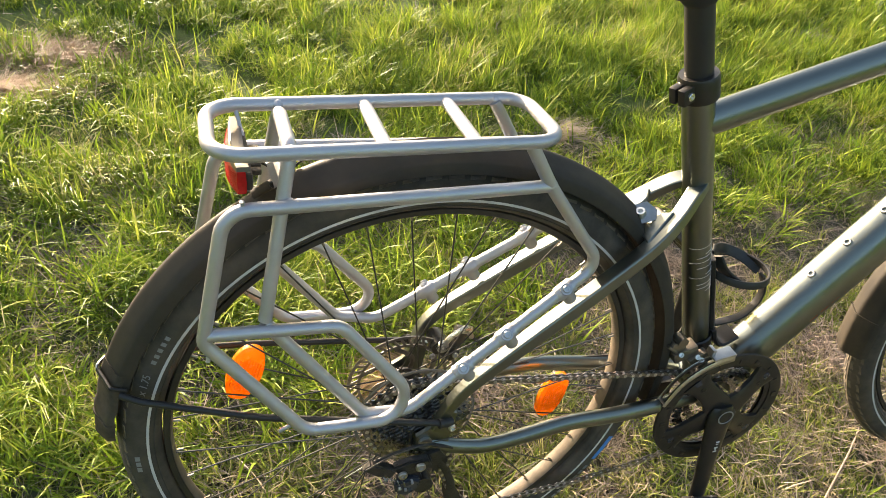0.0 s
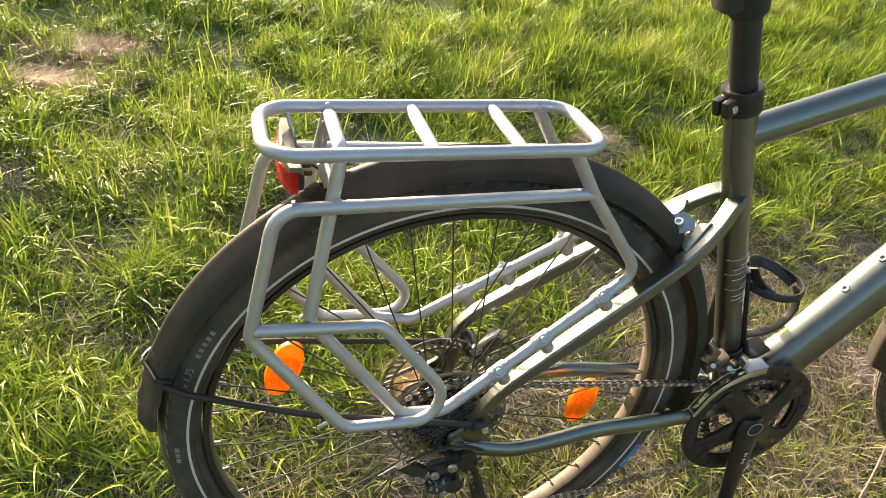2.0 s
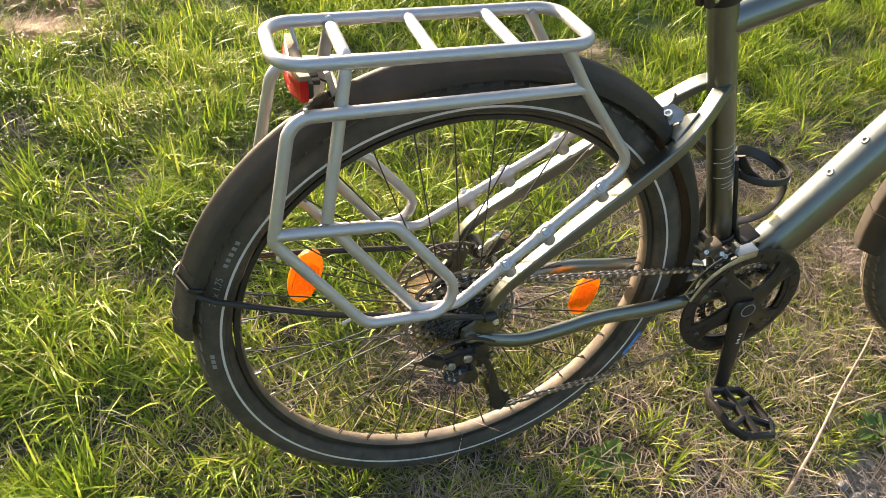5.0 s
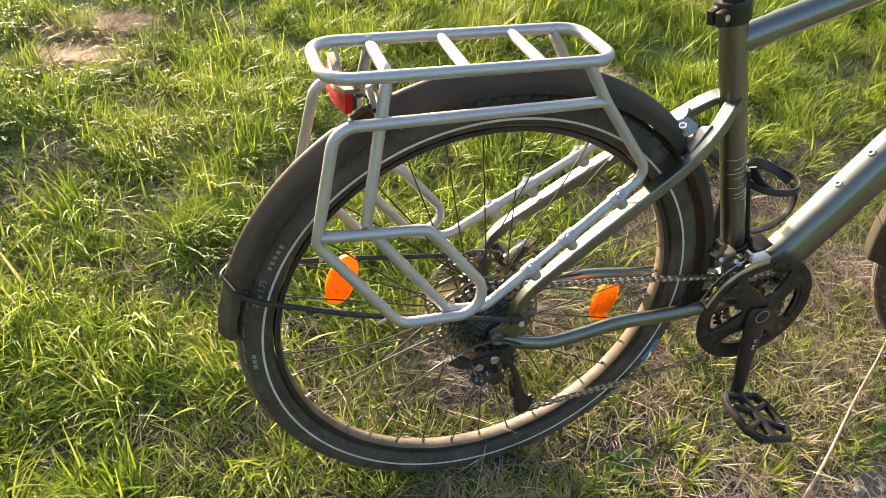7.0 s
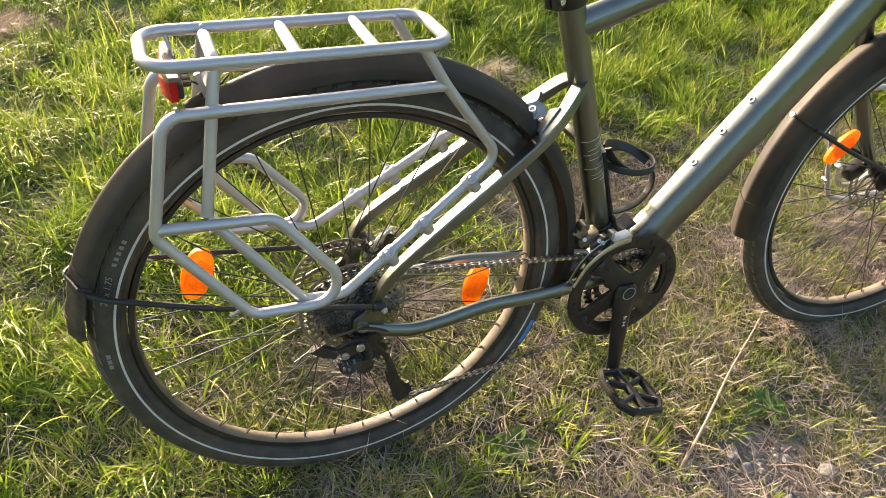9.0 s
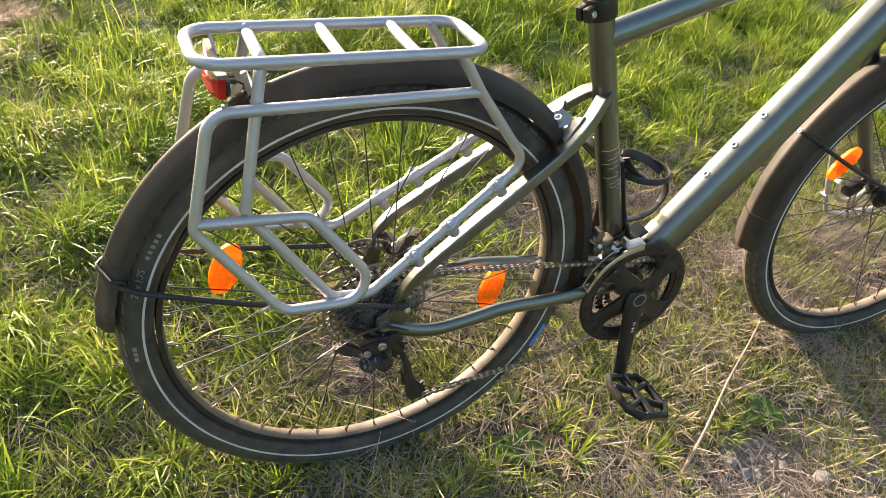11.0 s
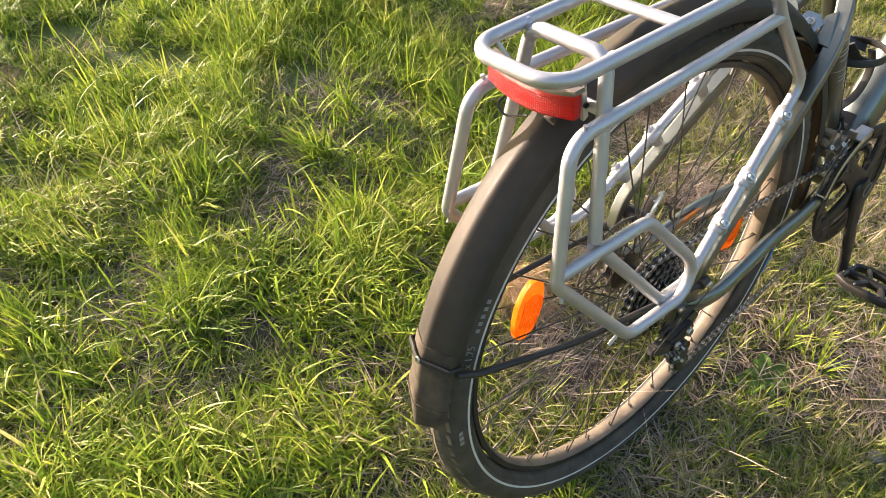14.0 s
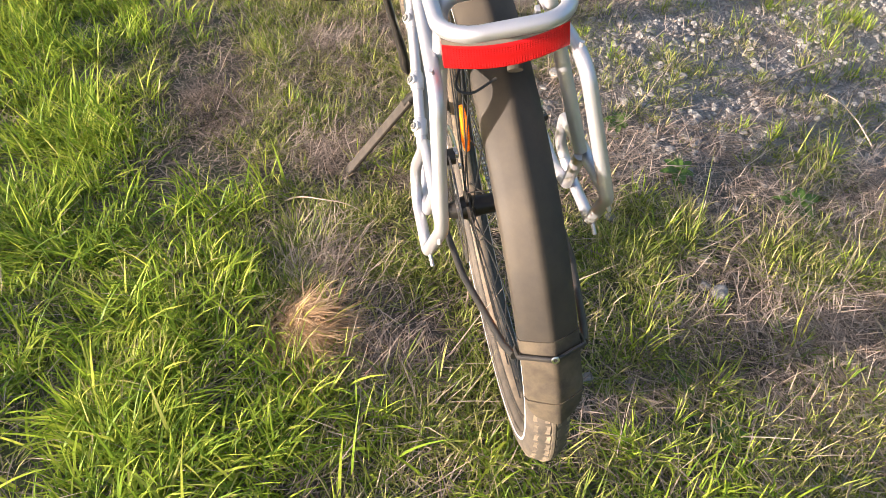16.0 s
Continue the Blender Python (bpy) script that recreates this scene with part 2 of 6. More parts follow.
def ground_mat():
    m = bpy.data.materials.new("soil")
    m.use_nodes = True
    nt = m.node_tree
    b = nt.nodes["Principled BSDF"]
    tc = nt.nodes.new("ShaderNodeTexCoord")
    def tex(scale, detail=8, rough=0.6):
        n = nt.nodes.new("ShaderNodeTexNoise")
        n.inputs["Scale"].default_value, n.inputs["Detail"].default_value, n.inputs["Roughness"].default_value = scale, detail, rough
        nt.links.new(tc.outputs["Object"], n.inputs["Vector"])
        return n
    fine, mid, big = tex(160), tex(22), tex(1.6, 4)
    r1 = nt.nodes.new("ShaderNodeValToRGB")
    for e, (p, c) in zip(r1.color_ramp.elements, ((0.3, (0.034, 0.029, 0.024)), (0.72, (0.145, 0.124, 0.104)))):
        e.position, e.color = p, (*c, 1)
    mix = nt.nodes.new("ShaderNodeMath")
    mix.operation = "MULTIPLY_ADD"
    mix.inputs[1].default_value = 0.5
    nt.links.new(fine.outputs[0], mix.inputs[0])
    half = nt.nodes.new("ShaderNodeMath")
    half.operation = "MULTIPLY"
    half.inputs[1].default_value = 0.5
    nt.links.new(mid.outputs[0], half.inputs[0])
    nt.links.new(half.outputs[0], mix.inputs[2])
    nt.links.new(mix.outputs[0], r1.inputs[0])
    g = nt.nodes.new("ShaderNodeMix")
    g.data_type = "RGBA"
    g.inputs[7].default_value = (0.05, 0.075, 0.015, 1)
    mr = nt.nodes.new("ShaderNodeMapRange")
    mr.inputs[1].default_value, mr.inputs[2].default_value, mr.inputs[4].default_value = 0.45, 0.62, 0.6
    nt.links.new(big.outputs[0], mr.inputs[0])
    nt.links.new(mr.outputs[0], g.inputs[0])
    nt.links.new(r1.outputs[0], g.inputs[6])
    at = nt.nodes.new("ShaderNodeAttribute")
    at.attribute_name = "stony"
    st = nt.nodes.new("ShaderNodeMix")
    st.data_type = "RGBA"
    r2 = nt.nodes.new("ShaderNodeValToRGB")
    for e, (p, c) in zip(r2.color_ramp.elements, ((0.3, (0.095, 0.087, 0.078)), (0.7, (0.29, 0.270, 0.248)))):
        e.position, e.color = p, (*c, 1)
    nt.links.new(mix.outputs[0], r2.inputs[0])
    nt.links.new(at.outputs["Fac"], st.inputs[0])
    nt.links.new(g.outputs[2], st.inputs[6])
    nt.links.new(r2.outputs[0], st.inputs[7])
    ga = nt.nodes.new("ShaderNodeAttribute")
    ga.attribute_name = "grassy"
    sod = nt.nodes.new("ShaderNodeValToRGB")
    for e, (p, c) in zip(sod.color_ramp.elements, ((0.3, (0.035, 0.055, 0.012)), (0.7, (0.15, 0.19, 0.035)))):
        e.position, e.color = p, (*c, 1)
    nt.links.new(mix.outputs[0], sod.inputs[0])
    gm = nt.nodes.new("ShaderNodeMix")
    gm.data_type = "RGBA"
    nt.links.new(ga.outputs["Fac"], gm.inputs[0])
    nt.links.new(st.outputs[2], gm.inputs[6])
    nt.links.new(sod.outputs[0], gm.inputs[7])
    nt.links.new(gm.outputs[2], b.inputs["Base Color"])
    b.inputs["Roughness"].default_value = 0.95
    bp = nt.nodes.new("ShaderNodeBump")
    bp.inputs["Strength"].default_value, bp.inputs["Distance"].default_value = 1.0, 0.012
    nt.links.new(mix.outputs[0], bp.inputs["Height"])
    nt.links.new(bp.outputs[0], b.inputs["Normal"])
    return m


M_SOIL = ground_mat()

# ---- builders ----
def part(name, bm, material, parent=None, label="", smooth=True):
    me = bpy.data.meshes.new(name)
    bmesh.ops.recalc_face_normals(bm, faces=bm.faces)
    bm.to_mesh(me)
    bm.free()
    me.materials.append(material)
    if smooth:
        me.polygons.foreach_set("use_smooth", [True] * len(me.polygons))
        me.set_sharp_from_angle(angle=radians(38))
    ob = new(name, me)
    if parent:
        ob.parent = parent
    if label:
        ob["label"] = label
    return ob


def vec(p):
    return Vector(p)


def bend(points, radii, step=10):
    """A polyline whose inner corners are rounded with the radii given."""
    pts = [vec(p) for p in points]
    if not hasattr(radii, "__len__"):
        radii = [radii] * (len(pts) - 2)
    out = [pts[0]]
    for i in range(1, len(pts) - 1):
        a, c, b, r = pts[i - 1], pts[i], pts[i + 1], radii[i - 1]
        d1, d2 = (a - c), (b - c)
        l1, l2 = d1.length, d2.length
        d1, d2 = d1 / l1, d2 / l2
        half = d1.angle(d2) / 2
        t = min(r / math.tan(half), l1 * 0.49, l2 * 0.49)
        r = t * math.tan(half)
        mid = c + (d1 + d2).normalized() * (r / math.sin(half))
        s, e = c + d1 * t - mid, c + d2 * t - mid
        total = s.angle(e)
        n = max(2, int(math.degrees(total) / step))
        for k in range(n + 1):
            f = k / n
            out.append(mid + (s * math.sin((1 - f) * total) + e * math.sin(f * total)) / math.sin(total))
    out.append(pts[-1])
    return out


def curve(points, n=8):
    """A smooth polyline through the points (Catmull-Rom)."""
    p = [vec(q) for q in points]
    p = [2 * p[0] - p[1]] + p + [2 * p[-1] - p[-2]]
    out = []
    for i in range(1, len(p) - 2):
        for k in range(n):
            t = k / n
            out.append(0.5 * ((2 * p[i]) + (p[i + 1] - p[i - 1]) * t + (2 * p[i - 1] - 5 * p[i] + 4 * p[i + 1] - p[i + 2]) * t * t + (3 * p[i] - p[i - 1] - 3 * p[i + 1] + p[i + 2]) * t ** 3))
    out.append(p[-2])
    return out


def sweep(bm, pts, r, seg=14, closed=False, ry=None, up=(0, 1, 0), square=1.0):
    """A tube along pts. r, ry: numbers or one a point; ry: the half-thickness across, along 'up'; square below 1: a boxy section."""
    def sq(v):
        return math.copysign(abs(v) ** square, v)
    pts = [vec(p) for p in pts]
    n = len(pts)
    rs = r if hasattr(r, "__len__") else [r] * n
    qs = ry if hasattr(ry, "__len__") else ([ry] * n if ry else rs)
    rings = []
    ref = None
    for i, p in enumerate(pts):
        a = pts[i - 1] if (i or closed) else p
        b = pts[(i + 1) % n] if (i < n - 1 or closed) else p
        t = (b - a).normalized()
        if ref is None:
            ref = vec(up) - t * vec(up).dot(t)
            if ref.length < 1e-3:
                ref = vec((1, 0, 0)) - t * t.x
        u = (ref - t * ref.dot(t)).normalized()
        ref = u
        v = t.cross(u)
        rings.append([bm.verts.new(p + u * qs[i] * sq(math.cos(2 * math.pi * k / seg)) + v * rs[i] * sq(math.sin(2 * math.pi * k / seg))) for k in range(seg)])
    for i in range(n if closed else n - 1):
        a, b = rings[i], rings[(i + 1) % n]
        for k in range(seg):
            bm.faces.new((a[k], a[(k + 1) % seg], b[(k + 1) % seg], b[k]))
    if not closed:
        bm.faces.new(rings[0][::-1])
        bm.faces.new(rings[-1])
    return bm


def flat_bar(bm, pts, tall, wide, up=(0, 1, 0)):
    """A bar of rectangular section with narrow rounded edges along pts. tall, wide: half sizes, one a point; wide lies along 'up'."""
    pts = [vec(p) for p in pts]
    n = len(pts)
    section = []
    for k in range(4):
        for t in (8, 45, 82):
            a = radians(t)
            u, v = 0.74 + 0.26 * math.cos(a), 0.74 + 0.26 * math.sin(a)
            section.append(((u, v), (-v, u), (-u, -v), (v, -u))[k])
    rings = []
    for i, p in enumerate(pts):
        d = (pts[min(i + 1, n - 1)] - pts[max(i - 1, 0)]).normalized()
        u = (vec(up) - d * vec(up).dot(d)).normalized()
        v = d.cross(u)
        rings.append([bm.verts.new(p + u * wide[i] * a + v * tall[i] * b) for a, b in section])
    m = len(section)
    for a, b in zip(rings, rings[1:]):
        for k in range(m):
            bm.faces.new((a[k], a[(k + 1) % m], b[(k + 1) % m], b[k]))
    bm.faces.new(rings[0][::-1])
    bm.faces.new(rings[-1])
    return bm


def tube(pts, r, **kw):
    return sweep(bmesh.new(), pts, r, **kw)


def lathe(profile, n=96, a0=0.0, a1=360.0, centre=(0, 0, 0), closed_profile=True, bm=None):
    """Turns a profile of (radius, y) round the y axis, from angle a0 to a1 (degrees from +x towards +z)."""
    bm = bm or bmesh.new()
    full = abs(a1 - a0) >= 359.9
    count = n if full else n + 1
    rings = []
    for i in range(count):
        a = radians(a0 + (a1 - a0) * i / n)
        c, s = math.cos(a), math.sin(a)
        rings.append([bm.verts.new((centre[0] + r * c, centre[1] + y, centre[2] + r * s)) for r, y in profile])
    m = len(profile)
    for i in range(n):
        a, b = rings[i], rings[(i + 1) % count]
        for k in range(m if closed_profile else m - 1):
            bm.faces.new((a[k], a[(k + 1) % m], b[(k + 1) % m], b[k]))
    if not full and closed_profile:
        bm.faces.new(rings[0])
        bm.faces.new(rings[-1][::-1])
    return bm


def disc_y(bm, centre, r, y0, y1, n=24, hole=0.0):
    prof = [(r, y0), (r, y1), (max(hole, 1e-4), y1), (max(hole, 1e-4), y0)]
    return lathe(prof, n, centre=centre, bm=bm)


def rod(bm, a, b, r, seg=10):
    return sweep(bm, [a, b], r, seg=seg)


def box(bm, centre, size, rot=None, bevel=0.0):
    g = bmesh.ops.create_cube(bm, size=1.0)
    m = Matrix.Translation(centre) @ (rot.to_4x4() if rot else Matrix.Identity(4)) @ Matrix.Diagonal((*size, 1))
    bmesh.ops.transform(bm, matrix=m, verts=g["verts"])
    if bevel:
        es = list({e for v in g["verts"] for e in v.link_edges})
        bmesh.ops.bevel(bm, geom=es, offset=bevel, segments=2, affect="EDGES", profile=0.6)
    return bm


def plate(bm, outline, y0, y1):
    """A plate of the (x, z) outline, between y0 and y1."""
    a = [bm.verts.new((x, y0, z)) for x, z in outline]
    b = [bm.verts.new((x, y1, z)) for x, z in outline]
    bm.faces.new(a)
    bm.faces.new(b[::-1])
    n = len(outline)
    for i in range(n):
        bm.faces.new((a[i], b[i], b[(i + 1) % n], a[(i + 1) % n]))
    return bm


def bolt(name, parent, p, axis, r=0.006, h=0.004, material=None, socket=True):
    """A socket-head bolt at p; its head points along axis."""
    bm = bmesh.new()
    lathe([(r, 0), (r, h * 0.7), (r * 0.85, h), (r * 0.5, h), (r * 0.5, h * 0.35), (1e-4, h * 0.35), (1e-4, 0)], 18, bm=bm)
    q = vec((0, 1, 0)).rotation_difference(vec(axis).normalized())
    bmesh.ops.transform(bm, matrix=Matrix.Translation(p) @ q.to_matrix().to_4x4(), verts=bm.verts)
    return part(name, bm, material or M_BOLT, parent)

# ---- ground ----
rng = np.random.default_rng(7)


class Patch:
    """Smooth random values over the plan, from 0 to 1."""
    def __init__(self, cell, seed):
        self.cell = cell
        self.grid = np.random.default_rng(seed).random((256, 256))

    def at(self, x, y):
        u, v = np.asarray(x) / self.cell + 90.0, np.asarray(y) / self.cell + 90.0
        i, j = np.floor(u).astype(int), np.floor(v).astype(int)
        fu, fv = u - i, v - j
        fu, fv = fu * fu * (3 - 2 * fu), fv * fv * (3 - 2 * fv)
        g = self.grid
        i0, j0, i1, j1 = i % 256, j % 256, (i + 1) % 256, (j + 1) % 256
        return (g[i0, j0] * (1 - fu) + g[i1, j0] * fu) * (1 - fv) + (g[i0, j1] * (1 - fu) + g[i1, j1] * fu) * fv


P_WIDE, P_MID, P_FINE, P_CLUMP = Patch(0.55, 1), Patch(0.17, 2), Patch(0.05, 3), Patch(0.12, 4)


def smooth(a, b, v):
    t = np.clip((v - a) / (b - a), 0, 1)
    return t * t * (3 - 2 * t)


def height(x, y):
    """The uneven ground, flat where the wheels stand."""
    x, y = np.asarray(x, float), np.asarray(y, float)
    h = 0.05 * (P_WIDE.at(x, y) - 0.5) + 0.018 * (P_MID.at(x, y) - 0.5) + 0.006 * (P_FINE.at(x, y) - 0.5)
    keep = smooth(0.10, 0.9, np.abs(y)) * 0.9 + 0.1
    return h * keep - 0.002


def lushness(x, y):
    """1 where fresh long grass grows, 0 on the trodden, stony track."""
    edge = 0.34 + 0.33 * smooth(0.40, 0.95, x) - 0.55 * smooth(0.10, -0.45, x)
    wob = 0.55 * (P_WIDE.at(x + 40, y) - 0.5) + 0.30 * (P_MID.at(x, y + 40) - 0.5)
    return smooth(-0.30, 0.25, y - edge + wob)


def stony(x, y):
    """Where gravel shows on the track."""
    field = smooth(0.15, 0.75, x - 0.25 * (y + 0.5)) * smooth(-0.10, -0.55, y) * smooth(0.29, 0.50, P_MID.at(x + 51, y + 7) * 0.45 + P_WIDE.at(x + 3, y) * 0.55 + 0.10 * smooth(-0.6, -1.4, y))
    bare = np.exp(-(((x - 0.80) / 0.17) ** 2 + ((y + 0.25) / 0.09) ** 2)) * smooth(0.25, 0.55, P_FINE.at(x + 4, y) * 0.5 + P_MID.at(x, y + 5) * 0.5)
    return np.clip(field + bare, 0, 1)


def tufted(x, y):
    """1 where short green tufts stand on the track."""
    return smooth(0.45, 0.57, P_MID.at(x + 3, y + 17) * 0.50 + P_FINE.at(x, y) * 0.28 + P_WIDE.at(x + 8, y + 2) * 0.22)


def shaded_green(x, y):
    """1 on the low green sward beside the rear wheel, on the track's side."""
    return np.exp(-((x - 0.04) / 0.20) ** 2 - ((y + 0.24) / 0.11) ** 2) + 0.7 * np.exp(-((x + 0.30) / 0.16) ** 2 - ((y + 0.42) / 0.12) ** 2)


def bare(x, y):
    """1 on the bare soil beside the rear wheel."""
    return np.exp(-((x + 0.13) / 0.14) ** 2 - ((y + 0.10) / 0.07) ** 2) * smooth(0.25, 0.55, P_FINE.at(x + 7, y + 2))


def build_ground():
    xs = np.concatenate([[-400, -60, -14, -6], np.arange(-3, 5.01, 0.04), [8, 16, 60, 400]])
    ys = np.concatenate([[-400, -60, -14, -6], np.arange(-3, 4.01, 0.04), [7, 16, 60, 400]])
    X, Y = np.meshgrid(xs, ys, indexing="ij")
    near = (X > -3.1) & (X < 5.1) & (Y > -3.1) & (Y < 4.1)
    Z = np.where(near, height(X, Y), -0.004)
    nx, ny = X.shape
    verts = np.stack([X, Y, Z], -1).reshape(-1, 3)
    ids = np.arange(nx * ny).reshape(nx, ny)
    faces = np.stack([ids[:-1, :-1], ids[1:, :-1], ids[1:, 1:], ids[:-1, 1:]], -1).reshape(-1, 4)
    me = bpy.data.meshes.new("ground")
    me.from_pydata(verts.tolist(), [], faces.tolist())
    me.polygons.foreach_set("use_smooth", [True] * len(me.polygons))
    me.materials.append(M_SOIL)
    at = me.attributes.new("stony", "FLOAT", "POINT")
    at.data.foreach_set("value", stony(X, Y).ravel().astype(np.float32))
    at = me.attributes.new("grassy", "FLOAT", "POINT")
    off_track = np.maximum(smooth(0.6, 1.6, Y + 0.4 * P_WIDE.at(X, Y)), np.maximum(smooth(-0.7, -1.5, X + 0.3 * P_WIDE.at(Y, X)), smooth(2.6, 4.0, X + 0.4 * P_WIDE.at(Y, X))))
    at.data.foreach_set("value", np.clip(off_track, 0, 1).ravel().astype(np.float32))
    return tagged(new("ground", me), "brown trodden soil under grass and dry straw", "ground", kind="structure")


build_ground()


def blades(name, material, x, y, h, w, az, droop, label, category, base_z=None, segs=3, twist=0.0, curl=0.35):
    """One mesh of many blades. h: length, droop: how far it leans over (0 upright, 1.5 lying)."""
    n = len(x)
    z0 = height(x, y) if base_z is None else base_z
    levels = np.linspace(0, 1, segs + 1)
    cx, cy = np.cos(az), np.sin(az)
    px, py = -cy, cx
    rows = []
    ang0 = droop * curl
    lx = np.zeros(n)
    lz = np.zeros(n)
    for k, t in enumerate(levels):
        if k:
            a = ang0 + (droop - ang0) * ((k - 0.5) / segs) * 1.4
            lx = lx + np.sin(a) * h / segs
            lz = lz + np.cos(a) * h / segs
        half = w * 0.5 * (1 - t ** 1.7) * (0.75 + 0.5 * t * (1 - t) * 2)
        tw = twist * t
        ox, oy = px * np.cos(tw) + cx * np.sin(tw), py * np.cos(tw) + cy * np.sin(tw)
        c = np.stack([x + cx * lx, y + cy * lx, z0 + lz - 0.004], -1)
        o = np.stack([ox * half, oy * half, np.zeros(n)], -1)
        if k < segs:
            rows += [c - o, c + o]
        else:
            rows += [c]
    V = np.stack(rows, 1)
    per = V.shape[1]
    V = V.reshape(-1, 3)
    base = (np.arange(n) * per)[:, None]
    quads = []
    for k in range(segs - 1):
        quads.append(np.array([2 * k, 2 * k + 1, 2 * k + 3, 2 * k + 2])[None] + base)
    tri = np.array([2 * segs - 2, 2 * segs - 1, 2 * segs])[None] + base
    me = bpy.data.meshes.new(name)
    nq = (segs - 1) * n
    loops = np.concatenate([np.stack(quads, 1).reshape(-1), tri.reshape(-1)])
    me.vertices.add(len(V))
    me.vertices.foreach_set("co", V.ravel().astype(np.float32))
    me.loops.add(len(loops))
    me.loops.foreach_set("vertex_index", loops.astype(np.int32))
    me.polygons.add(nq + n)
    me.polygons.foreach_set("loop_start", np.concatenate([np.arange(nq) * 4, nq * 4 + np.arange(n) * 3]).astype(np.int32))
    me.update(calc_edges=True)
    me.polygons.foreach_set("use_smooth", np.ones(nq + n, bool))
    me.materials.append(material)
    return tagged(new(name, me), label, category, kind="stuff")


def tufts(count, x0, x1, y0, y1, per, spread, chance):
    """Roots of blades in clumps: the roots, the clump's centre and number."""
    cx, cy = rng.uniform(x0, x1, count), rng.uniform(y0, y1, count)
    ok = rng.random(count) < chance(cx, cy)
    cx, cy = cx[ok], cy[ok]
    k = np.repeat(np.arange(len(cx)), per)
    bx = cx[k] + rng.normal(0, spread, len(k))
    by = cy[k] + rng.normal(0, spread, len(k))
    return bx, by, cx[k], cy[k], k


def grow_grass():
    # fresh grass in dense clumps that lean one way each, with dark gaps between
    mound = lambda x, y: smooth(0.30, 0.62, P_CLUMP.at(x + 9, y + 3) * 0.75 + P_FINE.at(x + 2, y + 6) * 0.25)
    dens = lambda x, y: lushness(x, y) * (0.10 + 1.0 * mound(x, y)) * smooth(-1.25, -0.95, x + 0.15 * P_MID.at(y, x)) * smooth(3.0, 2.3, x) * smooth(2.45, 2.0, y)
    bx, by, cx, cy, k = tufts(22500, -1.25, 3.0, -0.65, 2.45, 23, 0.017, dens)
    n = len(bx)
    sway = 2 * np.pi * P_CLUMP.at(cx + 33, cy + 21) * 1.6
    lead = sway + rng.normal(0, 0.7, k.max() + 1)[k]
    big = (0.50 + 0.60 * P_WIDE.at(bx + 20, by + 11) + 0.50 * mound(bx, by)) * rng.lognormal(0, 0.30, k.max() + 1)[k]
    h = np.clip(0.052 * big * rng.uniform(0.45, 1.5, n) * (0.80 + 0.20 * smooth(-0.3, 0.5, bx)), 0.02, 0.17)
    out = np.arctan2(by - cy, bx - cx)
    az = np.where(rng.random(n) < 0.55, lead + rng.normal(0, 0.45, n), out + rng.normal(0, 0.5, n))
    droop = np.clip(rng.normal(1.06, 0.40, n), 0.05, 1.6)
    lying = rng.random(n) < 0.16
    droop = np.where(lying, rng.normal(1.48, 0.14, n), droop)
    w = rng.uniform(0.0024, 0.0060, n)
    blades("long_grass", M_GRASS, bx, by, h, w, az, droop, "fresh green meadow grass in long leaning tufts", "grass", base_z=height(bx, by) + np.where(lying, rng.uniform(0.004, 0.026, n), 0.0), twist=rng.normal(0, 0.6, n), curl=rng.uniform(0.15, 0.7, n))
    # short grass between and on the track
    dens = lambda x, y: np.minimum(1.0, 0.06 + 0.94 * tufted(x, y) + 0.75 * shaded_green(x, y)) * (1 - 0.5 * lushness(x, y)) * (1 - 0.8 * stony(x, y)) * (1 - 0.9 * bare(x, y)) * (1 - 0.35 * smooth(0.45, 0.75, x) * smooth(0.35, -0.05, y)) * (y < 2.2 - 0.2 * np.abs(x)) * (y > -1.9 + 0.1 * x)
    bx, by, cx, cy, k = tufts(23500, -0.95, 2.0, -1.5, 1.25, 22, 0.013, dens)
    n = len(bx)
    h = (0.030 - 0.006 * smooth(0.2, 0.6, bx)) * rng.lognormal(0, 0.40, k.max() + 1)[k] * rng.uniform(0.5, 1.4, n)
    out = np.arctan2(by - cy, bx - cx) + rng.normal(0, 0.6, n)
    blades("short_grass", M_SHORT, bx, by, h, rng.uniform(0.0017, 0.0038, n), out, np.clip(rng.normal(1.14, 0.40, n), 0.05, 1.65), "short trampled grass, green and yellowish", "grass", base_z=height(bx, by) + rng.uniform(0.0, 0.010, n), segs=2, twist=rng.normal(0, 0.7, n), curl=rng.uniform(0.3, 0.9, n))
    # spiky green tufts that stand out of the trodden ground
    dens = lambda x, y: (1 - lushness(x, y)) * (0.25 + 0.75 * smooth(0.45, 0.7, P_WIDE.at(x + 14, y + 31)))
    bx, by, cx, cy, k = tufts(520, -0.8, 1.9, -1.4, 0.8, 34, 0.012, dens)
    n = len(bx)
    h = 0.043 * rng.lognormal(0, 0.30, k.max() + 1)[k] * rng.uniform(0.5, 1.3, n)
    out = np.arctan2(by - cy, bx - cx) + rng.normal(0, 0.4, n)
    blades("grass_tufts", M_GRASS, bx, by, h, rng.uniform(0.0022, 0.0042, n), out, np.clip(rng.normal(0.85, 0.35, n), 0.05, 1.5), "spiky green grass tufts on the trodden ground", "grass", twist=rng.normal(0, 0.5, n))
    # dry straw lying on the soil
    n = 350000
    x, y = rng.uniform(-0.95, 2.0, n), rng.uniform(-1.55, 1.15, n)
    keep = rng.random(n) < (1.0 - 0.70 * lushness(x, y)) * (0.22 + 0.78 * smooth(0.36, 0.6, P_MID.at(x + 31, y) * 0.7 + P_FINE.at(x + 8, y) * 0.3)) * (1 - 0.9 * stony(x, y)) * (1 - 0.6 * tufted(x, y)) * (1 - 0.8 * bare(x, y)) * (1 - 0.6 * np.minimum(1.0, shaded_green(x, y)))
